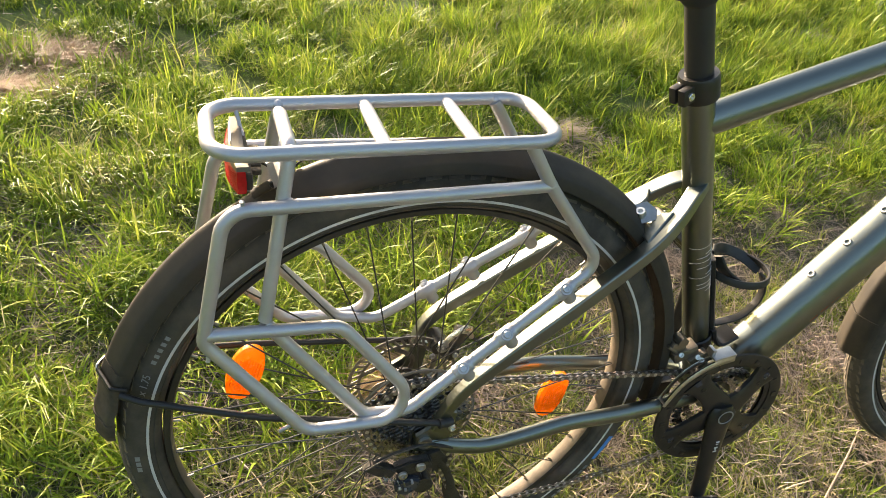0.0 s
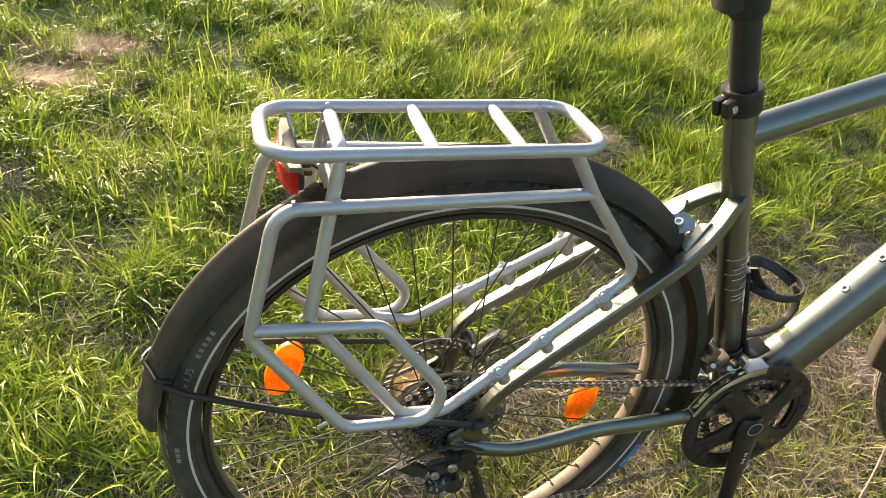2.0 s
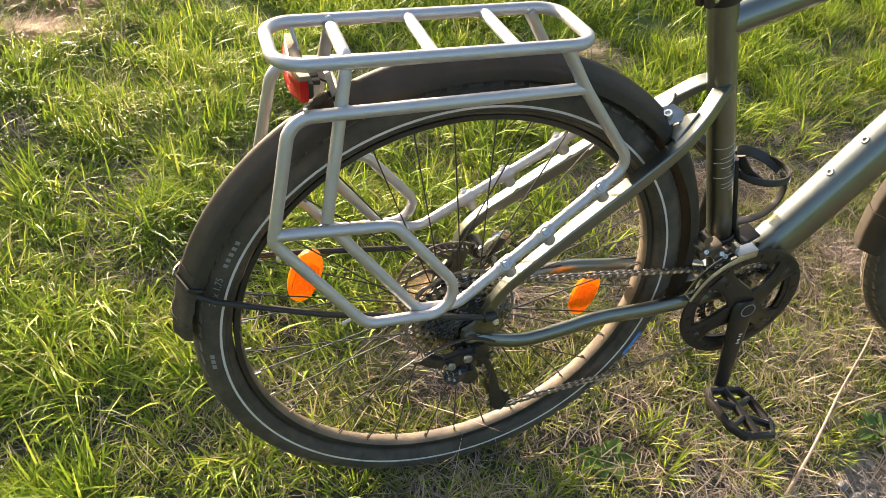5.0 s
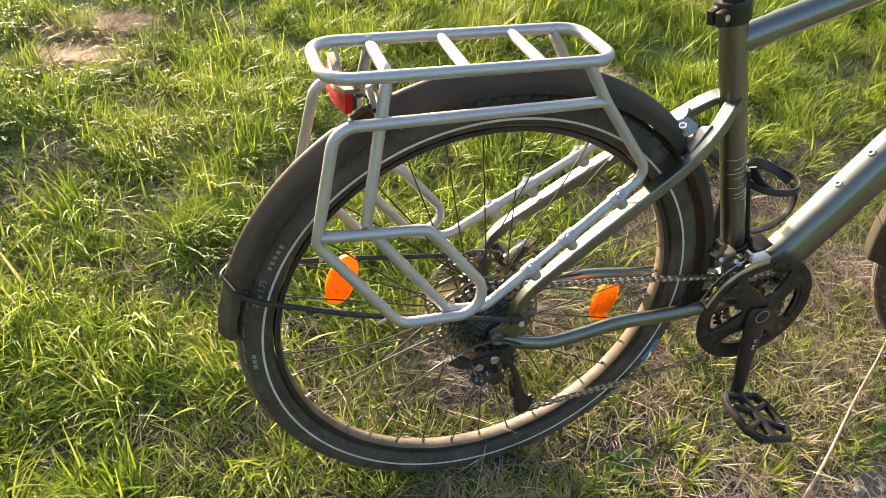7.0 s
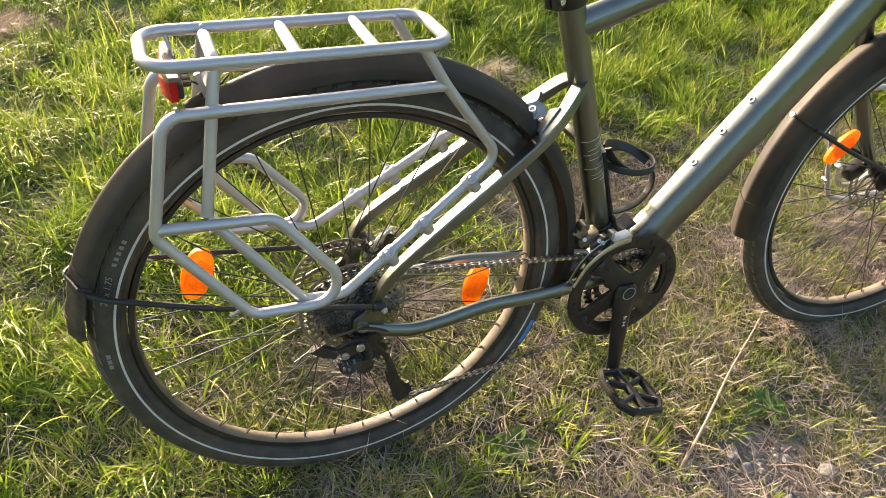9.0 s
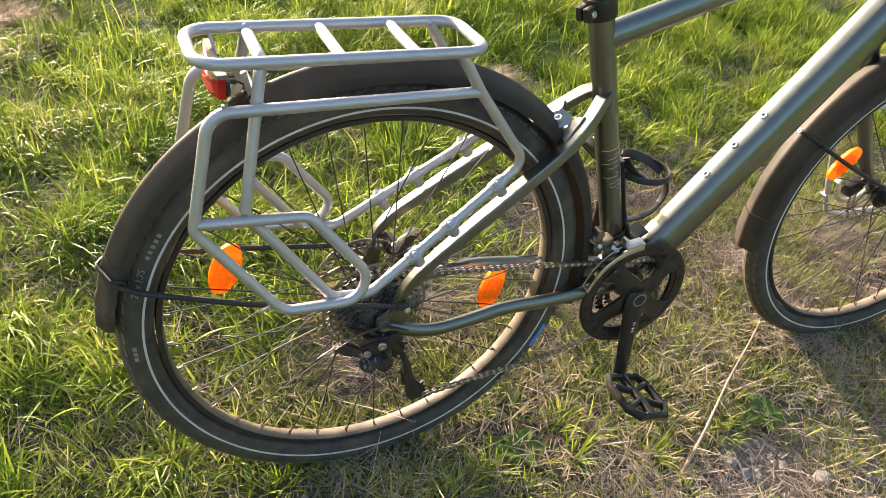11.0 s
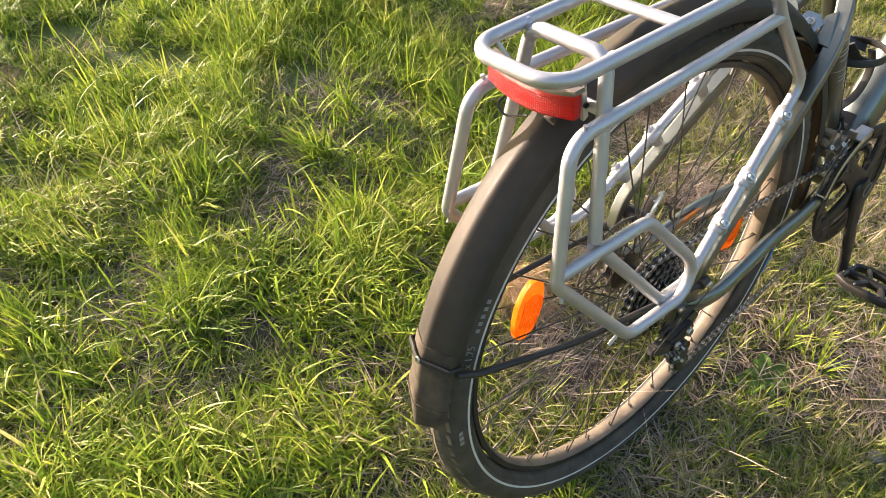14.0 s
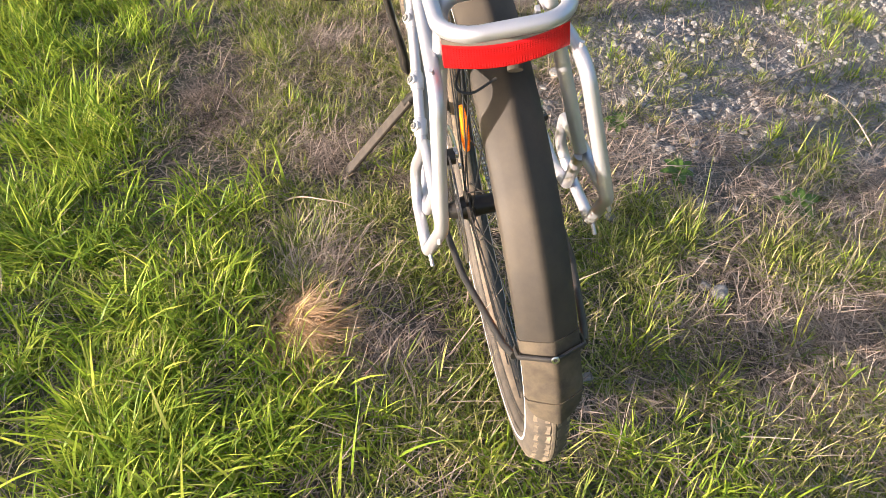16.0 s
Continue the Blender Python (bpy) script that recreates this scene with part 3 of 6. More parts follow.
    x, y = x[keep], y[keep]
    n = len(x)
    grain = 2 * np.pi * P_WIDE.at(x + 60, y + 13)
    az = np.where(rng.random(n) < 0.55, rng.uniform(0, 2 * np.pi, n), grain + rng.normal(0, 0.5, n))
    blades("dry_straw", M_STRAW, x, y, rng.lognormal(-3.25, 0.45, n), rng.uniform(0.0012, 0.0030, n), az, np.clip(rng.normal(1.36, 0.20, n), 0.5, 1.62), "dry brown straw lying flat on the soil", "straw", base_z=height(x, y) + rng.uniform(0.002, 0.018, n), segs=2, twist=rng.normal(0, 0.4, n), curl=0.88)
    # paler loose straw on the worn part of the track
    n = 95000
    x, y = rng.uniform(-0.7, 1.9, n), rng.uniform(-1.4, 0.35, n)
    keep = rng.random(n) < np.maximum(smooth(0.3, 0.7, x - 0.3 * y), smooth(-0.30, -0.60, y)) * (0.2 + 0.8 * smooth(0.38, 0.6, P_MID.at(x + 12, y + 5))) * (1 - 0.9 * stony(x, y)) * (1 - 0.65 * tufted(x, y))
    x, y = x[keep], y[keep]
    n = len(x)
    blades("pale_straw", M_PALE, x, y, rng.lognormal(-3.3, 0.4, n), rng.uniform(0.0013, 0.0030, n), rng.uniform(0, 2 * np.pi, n), np.clip(rng.normal(1.34, 0.20, n), 0.5, 1.62), "pale dry straw strewn over the track", "straw", base_z=height(x, y) + rng.uniform(0.006, 0.022, n), segs=2, twist=rng.normal(0, 0.4, n), curl=0.88)
    # short broken bits of straw between
    n = 60000
    x, y = rng.uniform(-0.8, 1.7, n), rng.uniform(-1.4, 0.9, n)
    keep = rng.random(n) < (1.0 - 0.7 * lushness(x, y)) * (1 - 0.85 * stony(x, y))
    x, y = x[keep], y[keep]
    n = len(x)
    blades("straw_litter", M_STRAW, x, y, rng.uniform(0.008, 0.024, n), rng.uniform(0.0014, 0.0034, n), rng.uniform(0, 2 * np.pi, n), np.clip(rng.normal(1.25, 0.35, n), 0.1, 1.65), "broken bits of dry straw on the soil", "straw", base_z=height(x, y) + rng.uniform(0.002, 0.008, n), segs=2, twist=rng.normal(0, 0.8, n), curl=0.9)
    # single long broad blades, and dry stems standing among the grass
    n = 2200
    x, y = rng.uniform(-1.2, 2.4, n), rng.uniform(0.1, 2.2, n)
    ok = rng.random(n) < lushness(x, y)
    x, y = x[ok], y[ok]
    n = len(x)
    blades("broad_grass", M_GRASS, x, y, rng.uniform(0.07, 0.16, n), rng.uniform(0.0045, 0.0075, n), rng.uniform(0, 2 * np.pi, n), np.clip(rng.normal(1.15, 0.3, n), 0.2, 1.5), "single long broad green grass blades", "grass", segs=6, twist=rng.normal(0, 0.5, n))
    n = 3600
    x, y = rng.uniform(-1.2, 2.4, n), rng.uniform(-1.4, 2.2, n)
    blades("dry_stems", M_PALE, x, y, rng.uniform(0.04, 0.13, n), rng.uniform(0.0010, 0.0022, n), rng.uniform(0, 2 * np.pi, n), np.clip(rng.normal(1.25, 0.25, n), 0.3, 1.65), "thin pale dry stems among the grass", "straw", base_z=height(x, y) + rng.uniform(0.004, 0.02, n), segs=4, twist=rng.normal(0, 0.3, n), curl=0.86)
    # the meadow further off
    n = 64000
    r, a = 16 * rng.random(n) ** 1.4, rng.uniform(0, 2 * np.pi, n)
    x, y = 0.8 + r * np.cos(a), 0.6 + r * np.sin(a)
    inner = (x > -1.1) & (x < 2.6) & (y > -1.6) & (y < 2.25)
    track = (y < 0.5) & (x > -0.9 + 0.3 * P_WIDE.at(y, x)) & (x < 2.8 + 0.4 * P_WIDE.at(y, x))
    x, y = x[~inner & ~track], y[~inner & ~track]
    n = len(x)
    near = (x > -3) & (x < 5) & (y > -3) & (y < 4)
    blades("far_grass", M_GRASS, x, y, rng.uniform(0.05, 0.15, n), rng.uniform(0.009, 0.016, n) * (1 + 0.12 * np.hypot(x, y)), rng.uniform(0, 2 * np.pi, n), np.clip(rng.normal(0.8, 0.35, n), 0.05, 1.4), "meadow grass around the place", "grass", base_z=np.where(near, height(x, y), -0.004), segs=2)


grow_grass()

# ---- bicycle ----
bicycle = new("bicycle")
bicycle.matrix_world = BIKE @ Matrix.Diagonal((SIZE, SIZE, SIZE, 1))
tagged(bicycle, "dark green touring bicycle with bare aluminium rear rack, on its stand", "bicycle")


def side_y(z):
    """The outward slope of the rack's side frames."""
    return -(0.058 + (0.3635 - z) * 0.16)


# wheels
def build_wheel():
    # rim
    prof = [(0.3100, -0.0100), (0.3105, -0.0122), (0.3170, -0.0130), (0.3178, -0.0105), (0.3145, -0.0100), (0.3145, 0.0100), (0.3178, 0.0105), (0.3170, 0.0130), (0.3105, 0.0122), (0.3100, 0.0100)]
    wheel = part("wheel", lathe(prof, 128), M_RIM, bicycle, "spoked wheel with dusty black rim")
    part("rim_bed", lathe([(0.3097, -0.0115), (0.3077, -0.0070), (0.3070, 0.0), (0.3077, 0.0070), (0.3097, 0.0115), (0.3125, 0.0)], 128), M_RIM_LIT_DUST, wheel, "dusty inner face of the rim, its sunlit tan painted in")
    # tyre: a rounded section that starts inside the rim
    prof = []
    for k in range(25):
        a = radians(-150 + 300 * k / 24)
        prof.append((0.3425 + 0.0262 * math.cos(a), 0.0262 * math.sin(a)))
    tyre = part("tyre", lathe(prof, 160), M_RUBBER, wheel, "black tyre with grey reflective stripe")
    for s in (-1, 1):
        prof = [(0.3350 + d, s * (0.0252 + e)) for d, e in ((-0.0017, 0), (-0.0014, 0.0006), (0.0014, 0.0006), (0.0017, 0), (0.0, -0.001))]
        part("reflective_stripe", lathe(prof, 160), M_STRIPE, wheel, "pale grey reflective stripe")
    # two moulded lines beside the rim
    bm = bmesh.new()
    for s in (-1, 1):
        for r0, y0 in ((0.3275, 0.0218),):
            lathe([(r0 - 0.0008, s * y0), (r0, s * (y0 + 0.0009)), (r0 + 0.0008, s * y0)], 128, bm=bm)
    part("bead_ridge", bm, M_RUBBER, wheel)
    # tread blocks
    bm = bmesh.new()
    n = 88
    for i in range(n):
        for s in (-1, 1):
            a = 2 * math.pi * (i + (0.5 if s > 0 else 0)) / n
            quad = []
            for da, b in ((-0.024, 7), (0.030, 10), (0.044, 52), (-0.008, 48)):
                quad.append((a + da, radians(b)))
            top = []
            for lift in (0.0, 0.0016):
                ring = []
                for aa, bb in quad:
                    rr = 0.3425 + (0.0260 + lift) * math.cos(bb)
                    ring.append(bm.verts.new((rr * math.cos(aa), s * (0.0260 + lift) * math.sin(bb), rr * math.sin(aa))))
                top.append(ring)
            lo, hi = top
            bm.faces.new(hi)
            for k in range(4):
                bm.faces.new((lo[k], lo[(k + 1) % 4], hi[(k + 1) % 4], hi[k]))
    # centre rib
    lathe([(0.3682, -0.0028), (0.3700, -0.0018), (0.3700, 0.0018), (0.3682, 0.0028)], 128, bm=bm)
    part("tread", bm, M_TREAD, wheel, "worn dusty tread blocks", smooth=False)
    # hub
    bm = bmesh.new()
    lathe([(0.0285, -0.031), (0.0285, -0.0275), (0.016, -0.022), (0.0145, 0.0), (0.016, 0.022), (0.0285, 0.0275), (0.0285, 0.031), (0.018, 0.034), (0.010, 0.062), (0.004, 0.062), (0.004, -0.062), (0.010, -0.062), (0.018, -0.034)], 32, bm=bm)
    part("hub", bm, M_BLACK, wheel, "black hub")
    # spokes share two meshes, one for each way they lean
    kinds = []
    for s in (-1, 1):
        for w in (-1, 1):
            bm = bmesh.new()
            h = radians(w * 52)
            a = vec((0.0255 * math.cos(h), s * 0.0300, 0.0255 * math.sin(h)))
            b = vec((0.3085, s * 0.0035, 0.0))
            rod(bm, a, b, 0.00105, 6)
            me = bpy.data.meshes.new("spoke")
            bm.to_mesh(me)
            bm.free()
            me.materials.append(M_SPOKE)
            kinds.append(me)
    bm = bmesh.new()
    rod(bm, (0.2980, 0, 0), (0.3080, 0, 0), 0.0017, 6)
    nip = bpy.data.meshes.new("nipple")
    bm.to_mesh(nip)
    bm.free()
    nip.materials.append(M_NIPPLE)
    for i in range(36):
        s = i % 2
        w = (i // 2) % 2
        ob = new("spoke", kinds[s * 2 + w])
        ob.parent = wheel
        ob.rotation_euler = (0, -radians(i * 10 + 4), 0)
        ob = new("nipple", nip)
        ob.parent = wheel
        ob.rotation_euler = (0, -radians(i * 10 + 4), 0)
    return wheel


def amber(parent, x, z, tilt, w=0.042, l=0.084):
    """A double-sided lens-shaped reflector between the spokes."""
    bm = bmesh.new()
    n = 28
    outline = []
    for k in range(n):
        a = 2 * math.pi * k / n
        c, s = math.cos(a), math.sin(a)
        outline.append((w / 2 * abs(c) ** 0.75 * (1 if c >= 0 else -1) * (1 - 0.10 * abs(s)), l / 2 * abs(s) ** 0.85 * (1 if s >= 0 else -1)))
    rings = []
    for sc, y in ((0.55, -0.0065), (0.9, -0.0055), (1.0, -0.0035), (1.0, 0.0035), (0.9, 0.0055), (0.55, 0.0065)):
        rings.append([bm.verts.new((u * sc, y, v * sc)) for u, v in outline])
    for a, b in zip(rings, rings[1:]):
        for k in range(n):
            bm.faces.new((a[k], a[(k + 1) % n], b[(k + 1) % n], b[k]))
    bm.faces.new(rings[0])
    bm.faces.new(rings[-1][::-1])
    for side in (-1, 1):
        for k in range(-4, 5):
            box(bm, (w * 0.085 * k, side * 0.0064, 0), (0.0012, 0.0012, l * (0.62 - 0.04 * abs(k))))
    bmesh.ops.transform(bm, matrix=pose(x, 0, z, 0, tilt, 0), verts=bm.verts)
    return part("spoke_reflector", bm, M_ORANGE, parent, "amber plastic spoke reflector")


wheel = build_wheel()
FRONT = pose(1.199, 0, 0.0, 0, 0, -4.25)
wheel_front = copy_thing(wheel, FRONT)
wheel_front.rotation_euler = (0, radians(13), radians(-4.25))
amber(wheel, -0.216, 0.097, 18)
amber(wheel, 0.219, -0.027, 12)
amber(wheel_front, -0.2240, 0.066, 26, 0.040, 0.082)

# print on the rear tyre: size marking and plain bars for the maker's words
def text_part(body, size, m, material, parent, name, label):
    cu = bpy.data.curves.new(name, "FONT")
    cu.body, cu.size, cu.extrude, cu.align_x, cu.align_y = body, size, 0.0002, "CENTER", "CENTER"
    tmp = bpy.data.objects.new(name, cu)
    scene.collection.objects.link(tmp)
    me = bpy.data.meshes.new_from_object(tmp)
    bpy.data.objects.remove(tmp)
    bpy.data.curves.remove(cu)
    me.materials.append(material)
    ob = new(name, me)
    ob.parent, ob.matrix_local = parent, m
    ob["label"] = label
    return ob


def on_tyre(angle, r, y=-0.0226, flip=False):
    """A frame on the tyre's right wall: letters run along the rim."""
    a = radians(angle)
    out = vec((math.cos(a), 0, math.sin(a)))
    n = (vec((0, -1, 0)) * 0.95 + out * (0.30 if r > 0.34 else 0.0)).normalized()
    along = vec((0, -1, 0)).cross(out).normalized() * -1
    if flip:
        along = -along
    up = n.cross(along).normalized()
    m = Matrix((along, up, n)).transposed().to_4x4()
    m.translation = vec((0, y, 0)) + out * r
    return m


text_part("28 x 1.75", 0.0125, on_tyre(161, 0.3480, -0.0262), M_GREY, wheel, "size_marking", "pale size marking on the tyre wall")
def tyre_bar(a0, a1, r0, r1, y, material, name):
    bm = lathe([(r0, y), (r0, y - 0.0004), (r1, y - 0.0004 + 0.0008), (r1, y + 0.0008)], 10, a0, a1)
    part(name, bm, material, wheel, "printed bar on the tyre wall")
for k in range(5):
    tyre_bar(147.5 + k * 1.5, 148.3 + k * 1.5, 0.3455, 0.3510, -0.0266, M_GREY, "tyre_print")
for k in range(3):
    tyre_bar(179 + k * 1.6, 180.2 + k * 1.6, 0.3455, 0.3510, -0.0266, M_GREY, "tyre_print")
tyre_bar(332.0, 340.5, 0.3440, 0.3520, -0.0267, M_BLUE, "blue_tyre_label")
for k in range(7):
    tyre_bar(316 + k * 2.0, 317.3 + k * 2.0, 0.3455, 0.3510, -0.0266, M_GREY, "tyre_print")

# mudguards
def guard_profile(r, w=0.033, thick=0.0018, deep=0.030):
    """A ridged section: two sloping faces and steep sides."""
    outer = [(r - deep, -w), (r - 0.0175, -w), (r - 0.0145, -w * 0.94), (r - 0.0088, -w * 0.62), (r - 0.0030, -w * 0.24), (r - 0.0010, -w * 0.10), (r - 0.0005, 0.0), (r - 0.0010, w * 0.10), (r - 0.0030, w * 0.24), (r - 0.0088, w * 0.62), (r - 0.0145, w * 0.94), (r - 0.0175, w), (r - deep, w)]
    inner = [(a - thick, b * 0.95) for a, b in outer[::-1]]
    inner[0] = (outer[-1][0], outer[-1][1] - thick)
    inner[-1] = (outer[0][0], outer[0][1] + thick)
    return outer + inner


GUARD_C = (0.004, 0, 0.004)
guard = part("rear_mudguard", lathe(guard_profile(0.396, 0.0305), 110, -12, 163, GUARD_C), M_GUARD, bicycle, "matt black plastic mudguard, dusty")
bm = lathe(guard_profile(0.3972, 0.0310, 0.0018, 0.024), 28, 158.5, 175.2, GUARD_C)
for v in bm.verts:
    t = (math.degrees(math.atan2(v.co.z - GUARD_C[2], v.co.x - GUARD_C[0])) - 158.5) / 16.5
    v.co.y *= 1 - 0.05 * max(0.0, t) - 0.20 * max(0.0, (t - 0.80) / 0.20) ** 2 + 0.03 * math.exp(-((t - 0.62) / 0.12) ** 2)
    away = vec((v.co.x - GUARD_C[0], 0, v.co.z - GUARD_C[2])).normalized()
    v.co += away * (0.0012 * math.exp(-((t - 0.62) / 0.09) ** 2) - 0.0012 * math.exp(-((t - 0.47) / 0.06) ** 2))
part("mud_flap", bm, M_FLAP, guard, "dusty brown-black rubber mud flap")
bm = lathe(guard_profile(0.3990, 0.0316, 0.0018, 0.022), 2, 170.2, 170.7, GUARD_C)
part("flap_crease", bm, M_FLAP, guard)
# strap round the guard with its stays
def hoop(parent, centre, r, angle, w, name):
    a = radians(angle)
    out = vec((math.cos(a), 0, math.sin(a)))
    pts = [vec(centre) + out * (r - d) + vec((0, y, 0)) for y, d in ((-w * 1.04, 0.032), (-w * 1.04, 0.0175), (-w * 0.96, 0.0145), (-w * 0.62, 0.0090), (0, 0), (w * 0.62, 0.0090), (w * 0.96, 0.0145), (w * 1.04, 0.0175), (w * 1.04, 0.032))]
    return part(name, sweep(bmesh.new(), curve(pts, 4), 0.0028, seg=8, ry=0.0022), M_PLASTIC, parent, "black wire strap")


hoop(guard, GUARD_C, 0.4005, 161, 0.0328, "strap")
bolt("strap_screw", guard, (GUARD_C[0] + 0.401 * math.cos(radians(161)), 0, GUARD_C[2] + 0.401 * math.sin(radians(161))), (math.cos(radians(161)), 0, math.sin(radians(161))), 0.0042, 0.0015)
for s in (1, -1):
    pts = bend([(0.026, -s * 0.082, 0.040), (-0.20, -s * 0.066, 0.083), (-0.330, -s * 0.043, 0.112), (-0.352, -s * 0.0365, 0.121)], [0.3, 0.05])
    stay = part("mudguard_stay", tube(pts, 0.0042, seg=10), M_PLASTIC, guard, "black mudguard stay")
    bm = bmesh.new()
    rod(bm, (0.030, -s * 0.080, 0.041), (0.012, -s * 0.083, 0.043), 0.0065, 10)
    part("stay_cap", bm, M_PLASTIC, guard)
    bolt("stay_bolt", guard, (0.029, -s * 0.085, 0.036), (0, -s, 0), 0.005, 0.004)

guard_f = part("front_mudguard", lathe(guard_profile(0.396, 0.0305), 110, 30, 186, (0.0, 0, 0.004)), M_GUARD, bicycle, "matt black front mudguard, dusty")
guard_f.matrix_local = FRONT
part("mud_flap", lathe(guard_profile(0.398, 0.0318), 10, 178, 190, (0.0, 0, 0.004)), M_GUARD, guard_f, "dusty black rubber mud flap")
hoop(guard_f, (0, 0, 0.004), 0.4005, 151.5, 0.0328, "strap")
bolt("strap_screw", guard_f, (0.401 * math.cos(radians(151.5)), 0, 0.004 + 0.401 * math.sin(radians(151.5))), (math.cos(radians(151.5)), 0, math.sin(radians(151.5))), 0.005, 0.005)
for s in (1, -1):
    pts = bend([(0.0, -s * 0.075, 0.02), (-0.25, -s * 0.055, 0.140), (-0.325, -s * 0.036, 0.180)], [0.05])
    part("mudguard_stay", tube(pts, 0.0042, seg=10), M_PLASTIC, guard_f, "black mudguard stay")

# ---- frame ----
BB = vec((0.478, 0, -0.048))
def lerp(a, b, t):
    return vec(a) * (1 - t) + vec(b) * t


seat_top, seat_dir = vec((0.312, 0, 0.455)), (vec((0.312, 0, 0.455)) - vec((0.476, 0, -0.045))).normalized()
frame_ob = part("seat_tube", tube([vec((0.476, 0, -0.045)), seat_top], 0.0195, seg=28), M_FRAME, bicycle, "dark green metallic painted frame tube")
down_a, down_b = vec((0.512, 0, -0.045)), vec((0.900, 0, 0.434))
part("down_tube", tube([down_a, lerp(down_a, down_b, 0.5), down_b], [0.036, 0.037, 0.036], seg=40, ry=[0.030, 0.031, 0.030], square=0.80), M_FRAME, bicycle, "thick dark green metallic down tube")
part("top_tube", tube([(0.333, 0, 0.406), (0.60, 0, 0.491), (0.852, 0, 0.572)], [0.0205, 0.0205, 0.022], seg=28, ry=[0.0185, 0.0185, 0.020]), M_FRAME, bicycle, "dark green metallic top tube")
part("head_tube", tube([(0.905, 0, 0.420), (0.838, 0, 0.612)], 0.024, seg=28), M_FRAME, bicycle)
bm = bmesh.new()
disc_y(bm, tuple(BB), 0.023, -0.037, 0.037, 32)
part("bottom_bracket", bm, M_FRAME, bicycle)
for s in (1, -1):
    pts = curve([(0.353, -s * 0.010, 0.324), (0.337, -s * 0.022, 0.313), (0.314, -s * 0.035, 0.290), (0.277, -s * 0.047, 0.258), (0.210, -s * 0.057, 0.211), (0.118, -s * 0.0665, 0.1465), (0.041, -s * 0.0735, 0.0850), (0.012, -s * 0.070, 0.022)], 12)
    n = len(pts)
    tall = [0.0055 + 0.0043 * min(1.0, 1.7 * i / n) - 0.0040 * max(0.0, 3 * i / n - 2) for i in range(n)]
    wide = [0.0115 - 0.0012 * min(1.0, 2 * i / n) - 0.0040 * max(0.0, 3 * i / n - 2) for i in range(n)]
    part("seat_stay", flat_bar(bmesh.new(), pts, tall, wide), M_FRAME, bicycle, "flat-topped dark green metallic seat stay", smooth=False)
    pts = curve([(0.005, -s * 0.067, -0.006), (0.040, -s * 0.068, -0.020), (0.085, -s * 0.068, -0.031), (0.140, -s * 0.066, -0.029), (0.214, -s * 0.062, -0.022), (0.300, -s * 0.056, -0.030), (0.380, -s * 0.046, -0.036), (0.470, -s * 0.030, -0.046)], 6)
    n = len(pts)
    part("chain_stay", tube(pts, [0.0105 + 0.003 * i / n for i in range(n)], seg=18, ry=[0.009 + 0.003 * i / n for i in range(n)]), M_FRAME, bicycle, "bent dark green metallic chain stay")
    bm = bmesh.new()
    plate(bm, [(-0.014, -0.014), (0.006, -0.020), (0.030, -0.022), (0.034, 0.000), (0.040, 0.045), (0.022, 0.052), (0.004, 0.022), (-0.012, 0.012)], -s * 0.0655, -s * 0.0715)
    part("dropout", bm, M_FRAME, bicycle)
# bridge between the stays, slotted guard bracket, thick weld collars
part("stay_bridge", tube([(0.285, -0.043, 0.253), (0.290, 0, 0.262), (0.285, 0.043, 0.253)], 0.008, seg=14), M_FRAME, bicycle)
def slab(bm, pts, thick):
    """A flat plate through points in space."""
    pts = [vec(p) for p in pts]
    n = (pts[1] - pts[0]).cross(pts[2] - pts[0]).normalized() * thick / 2
    lo, hi = [bm.verts.new(p - n) for p in pts], [bm.verts.new(p + n) for p in pts]
    bm.faces.new(lo[::-1])
    bm.faces.new(hi)
    k = len(pts)
    for i in range(k):
        bm.faces.new((lo[i], lo[(i + 1) % k], hi[(i + 1) % k], hi[i]))
    return bm


for s in (1, -1):
    bm = slab(bmesh.new(), [(0.312, -s * 0.030, 0.297), (0.274, -s * 0.046, 0.263), (0.275, -s * 0.026, 0.265), (0.286, -s * 0.015, 0.275), (0.303, -s * 0.018, 0.290)], 0.008)
    bmesh.ops.bevel(bm, geom=list(bm.edges), offset=0.0015, segments=1, affect="EDGES")
    part("stay_gusset", bm, M_FRAME, bicycle)
bm = slab(bmesh.new(), [(0.246, -0.010, 0.280), (0.262, -0.020, 0.276), (0.292, -0.022, 0.284), (0.298, -0.012, 0.292), (0.288, 0.000, 0.298), (0.258, 0.002, 0.292)], 0.003)
part("guard_bracket", bm, M_STEEL, bicycle, "slotted steel mudguard bracket")
bm = bmesh.new()
rod(bm, (0.232, 0.012, 0.292), (0.244, 0.004, 0.290), 0.004, 8)
part("bracket_pin", bm, M_STEEL, bicycle)
bolt("guard_bolt", bicycle, (0.276, -0.012, 0.287), (-0.45, -0.15, 0.85), 0.0070, 0.008)
# three bosses on the down tube
for x, z in ((0.705, 0.2525), (0.662, 0.1995), (0.6195, 0.1460)):
    bolt("cage_boss_bolt", bicycle, (x + 0.003, 0.0, z - 0.0025), (-0.777, 0, 0.63), 0.0065, 0.006, M_STEEL)
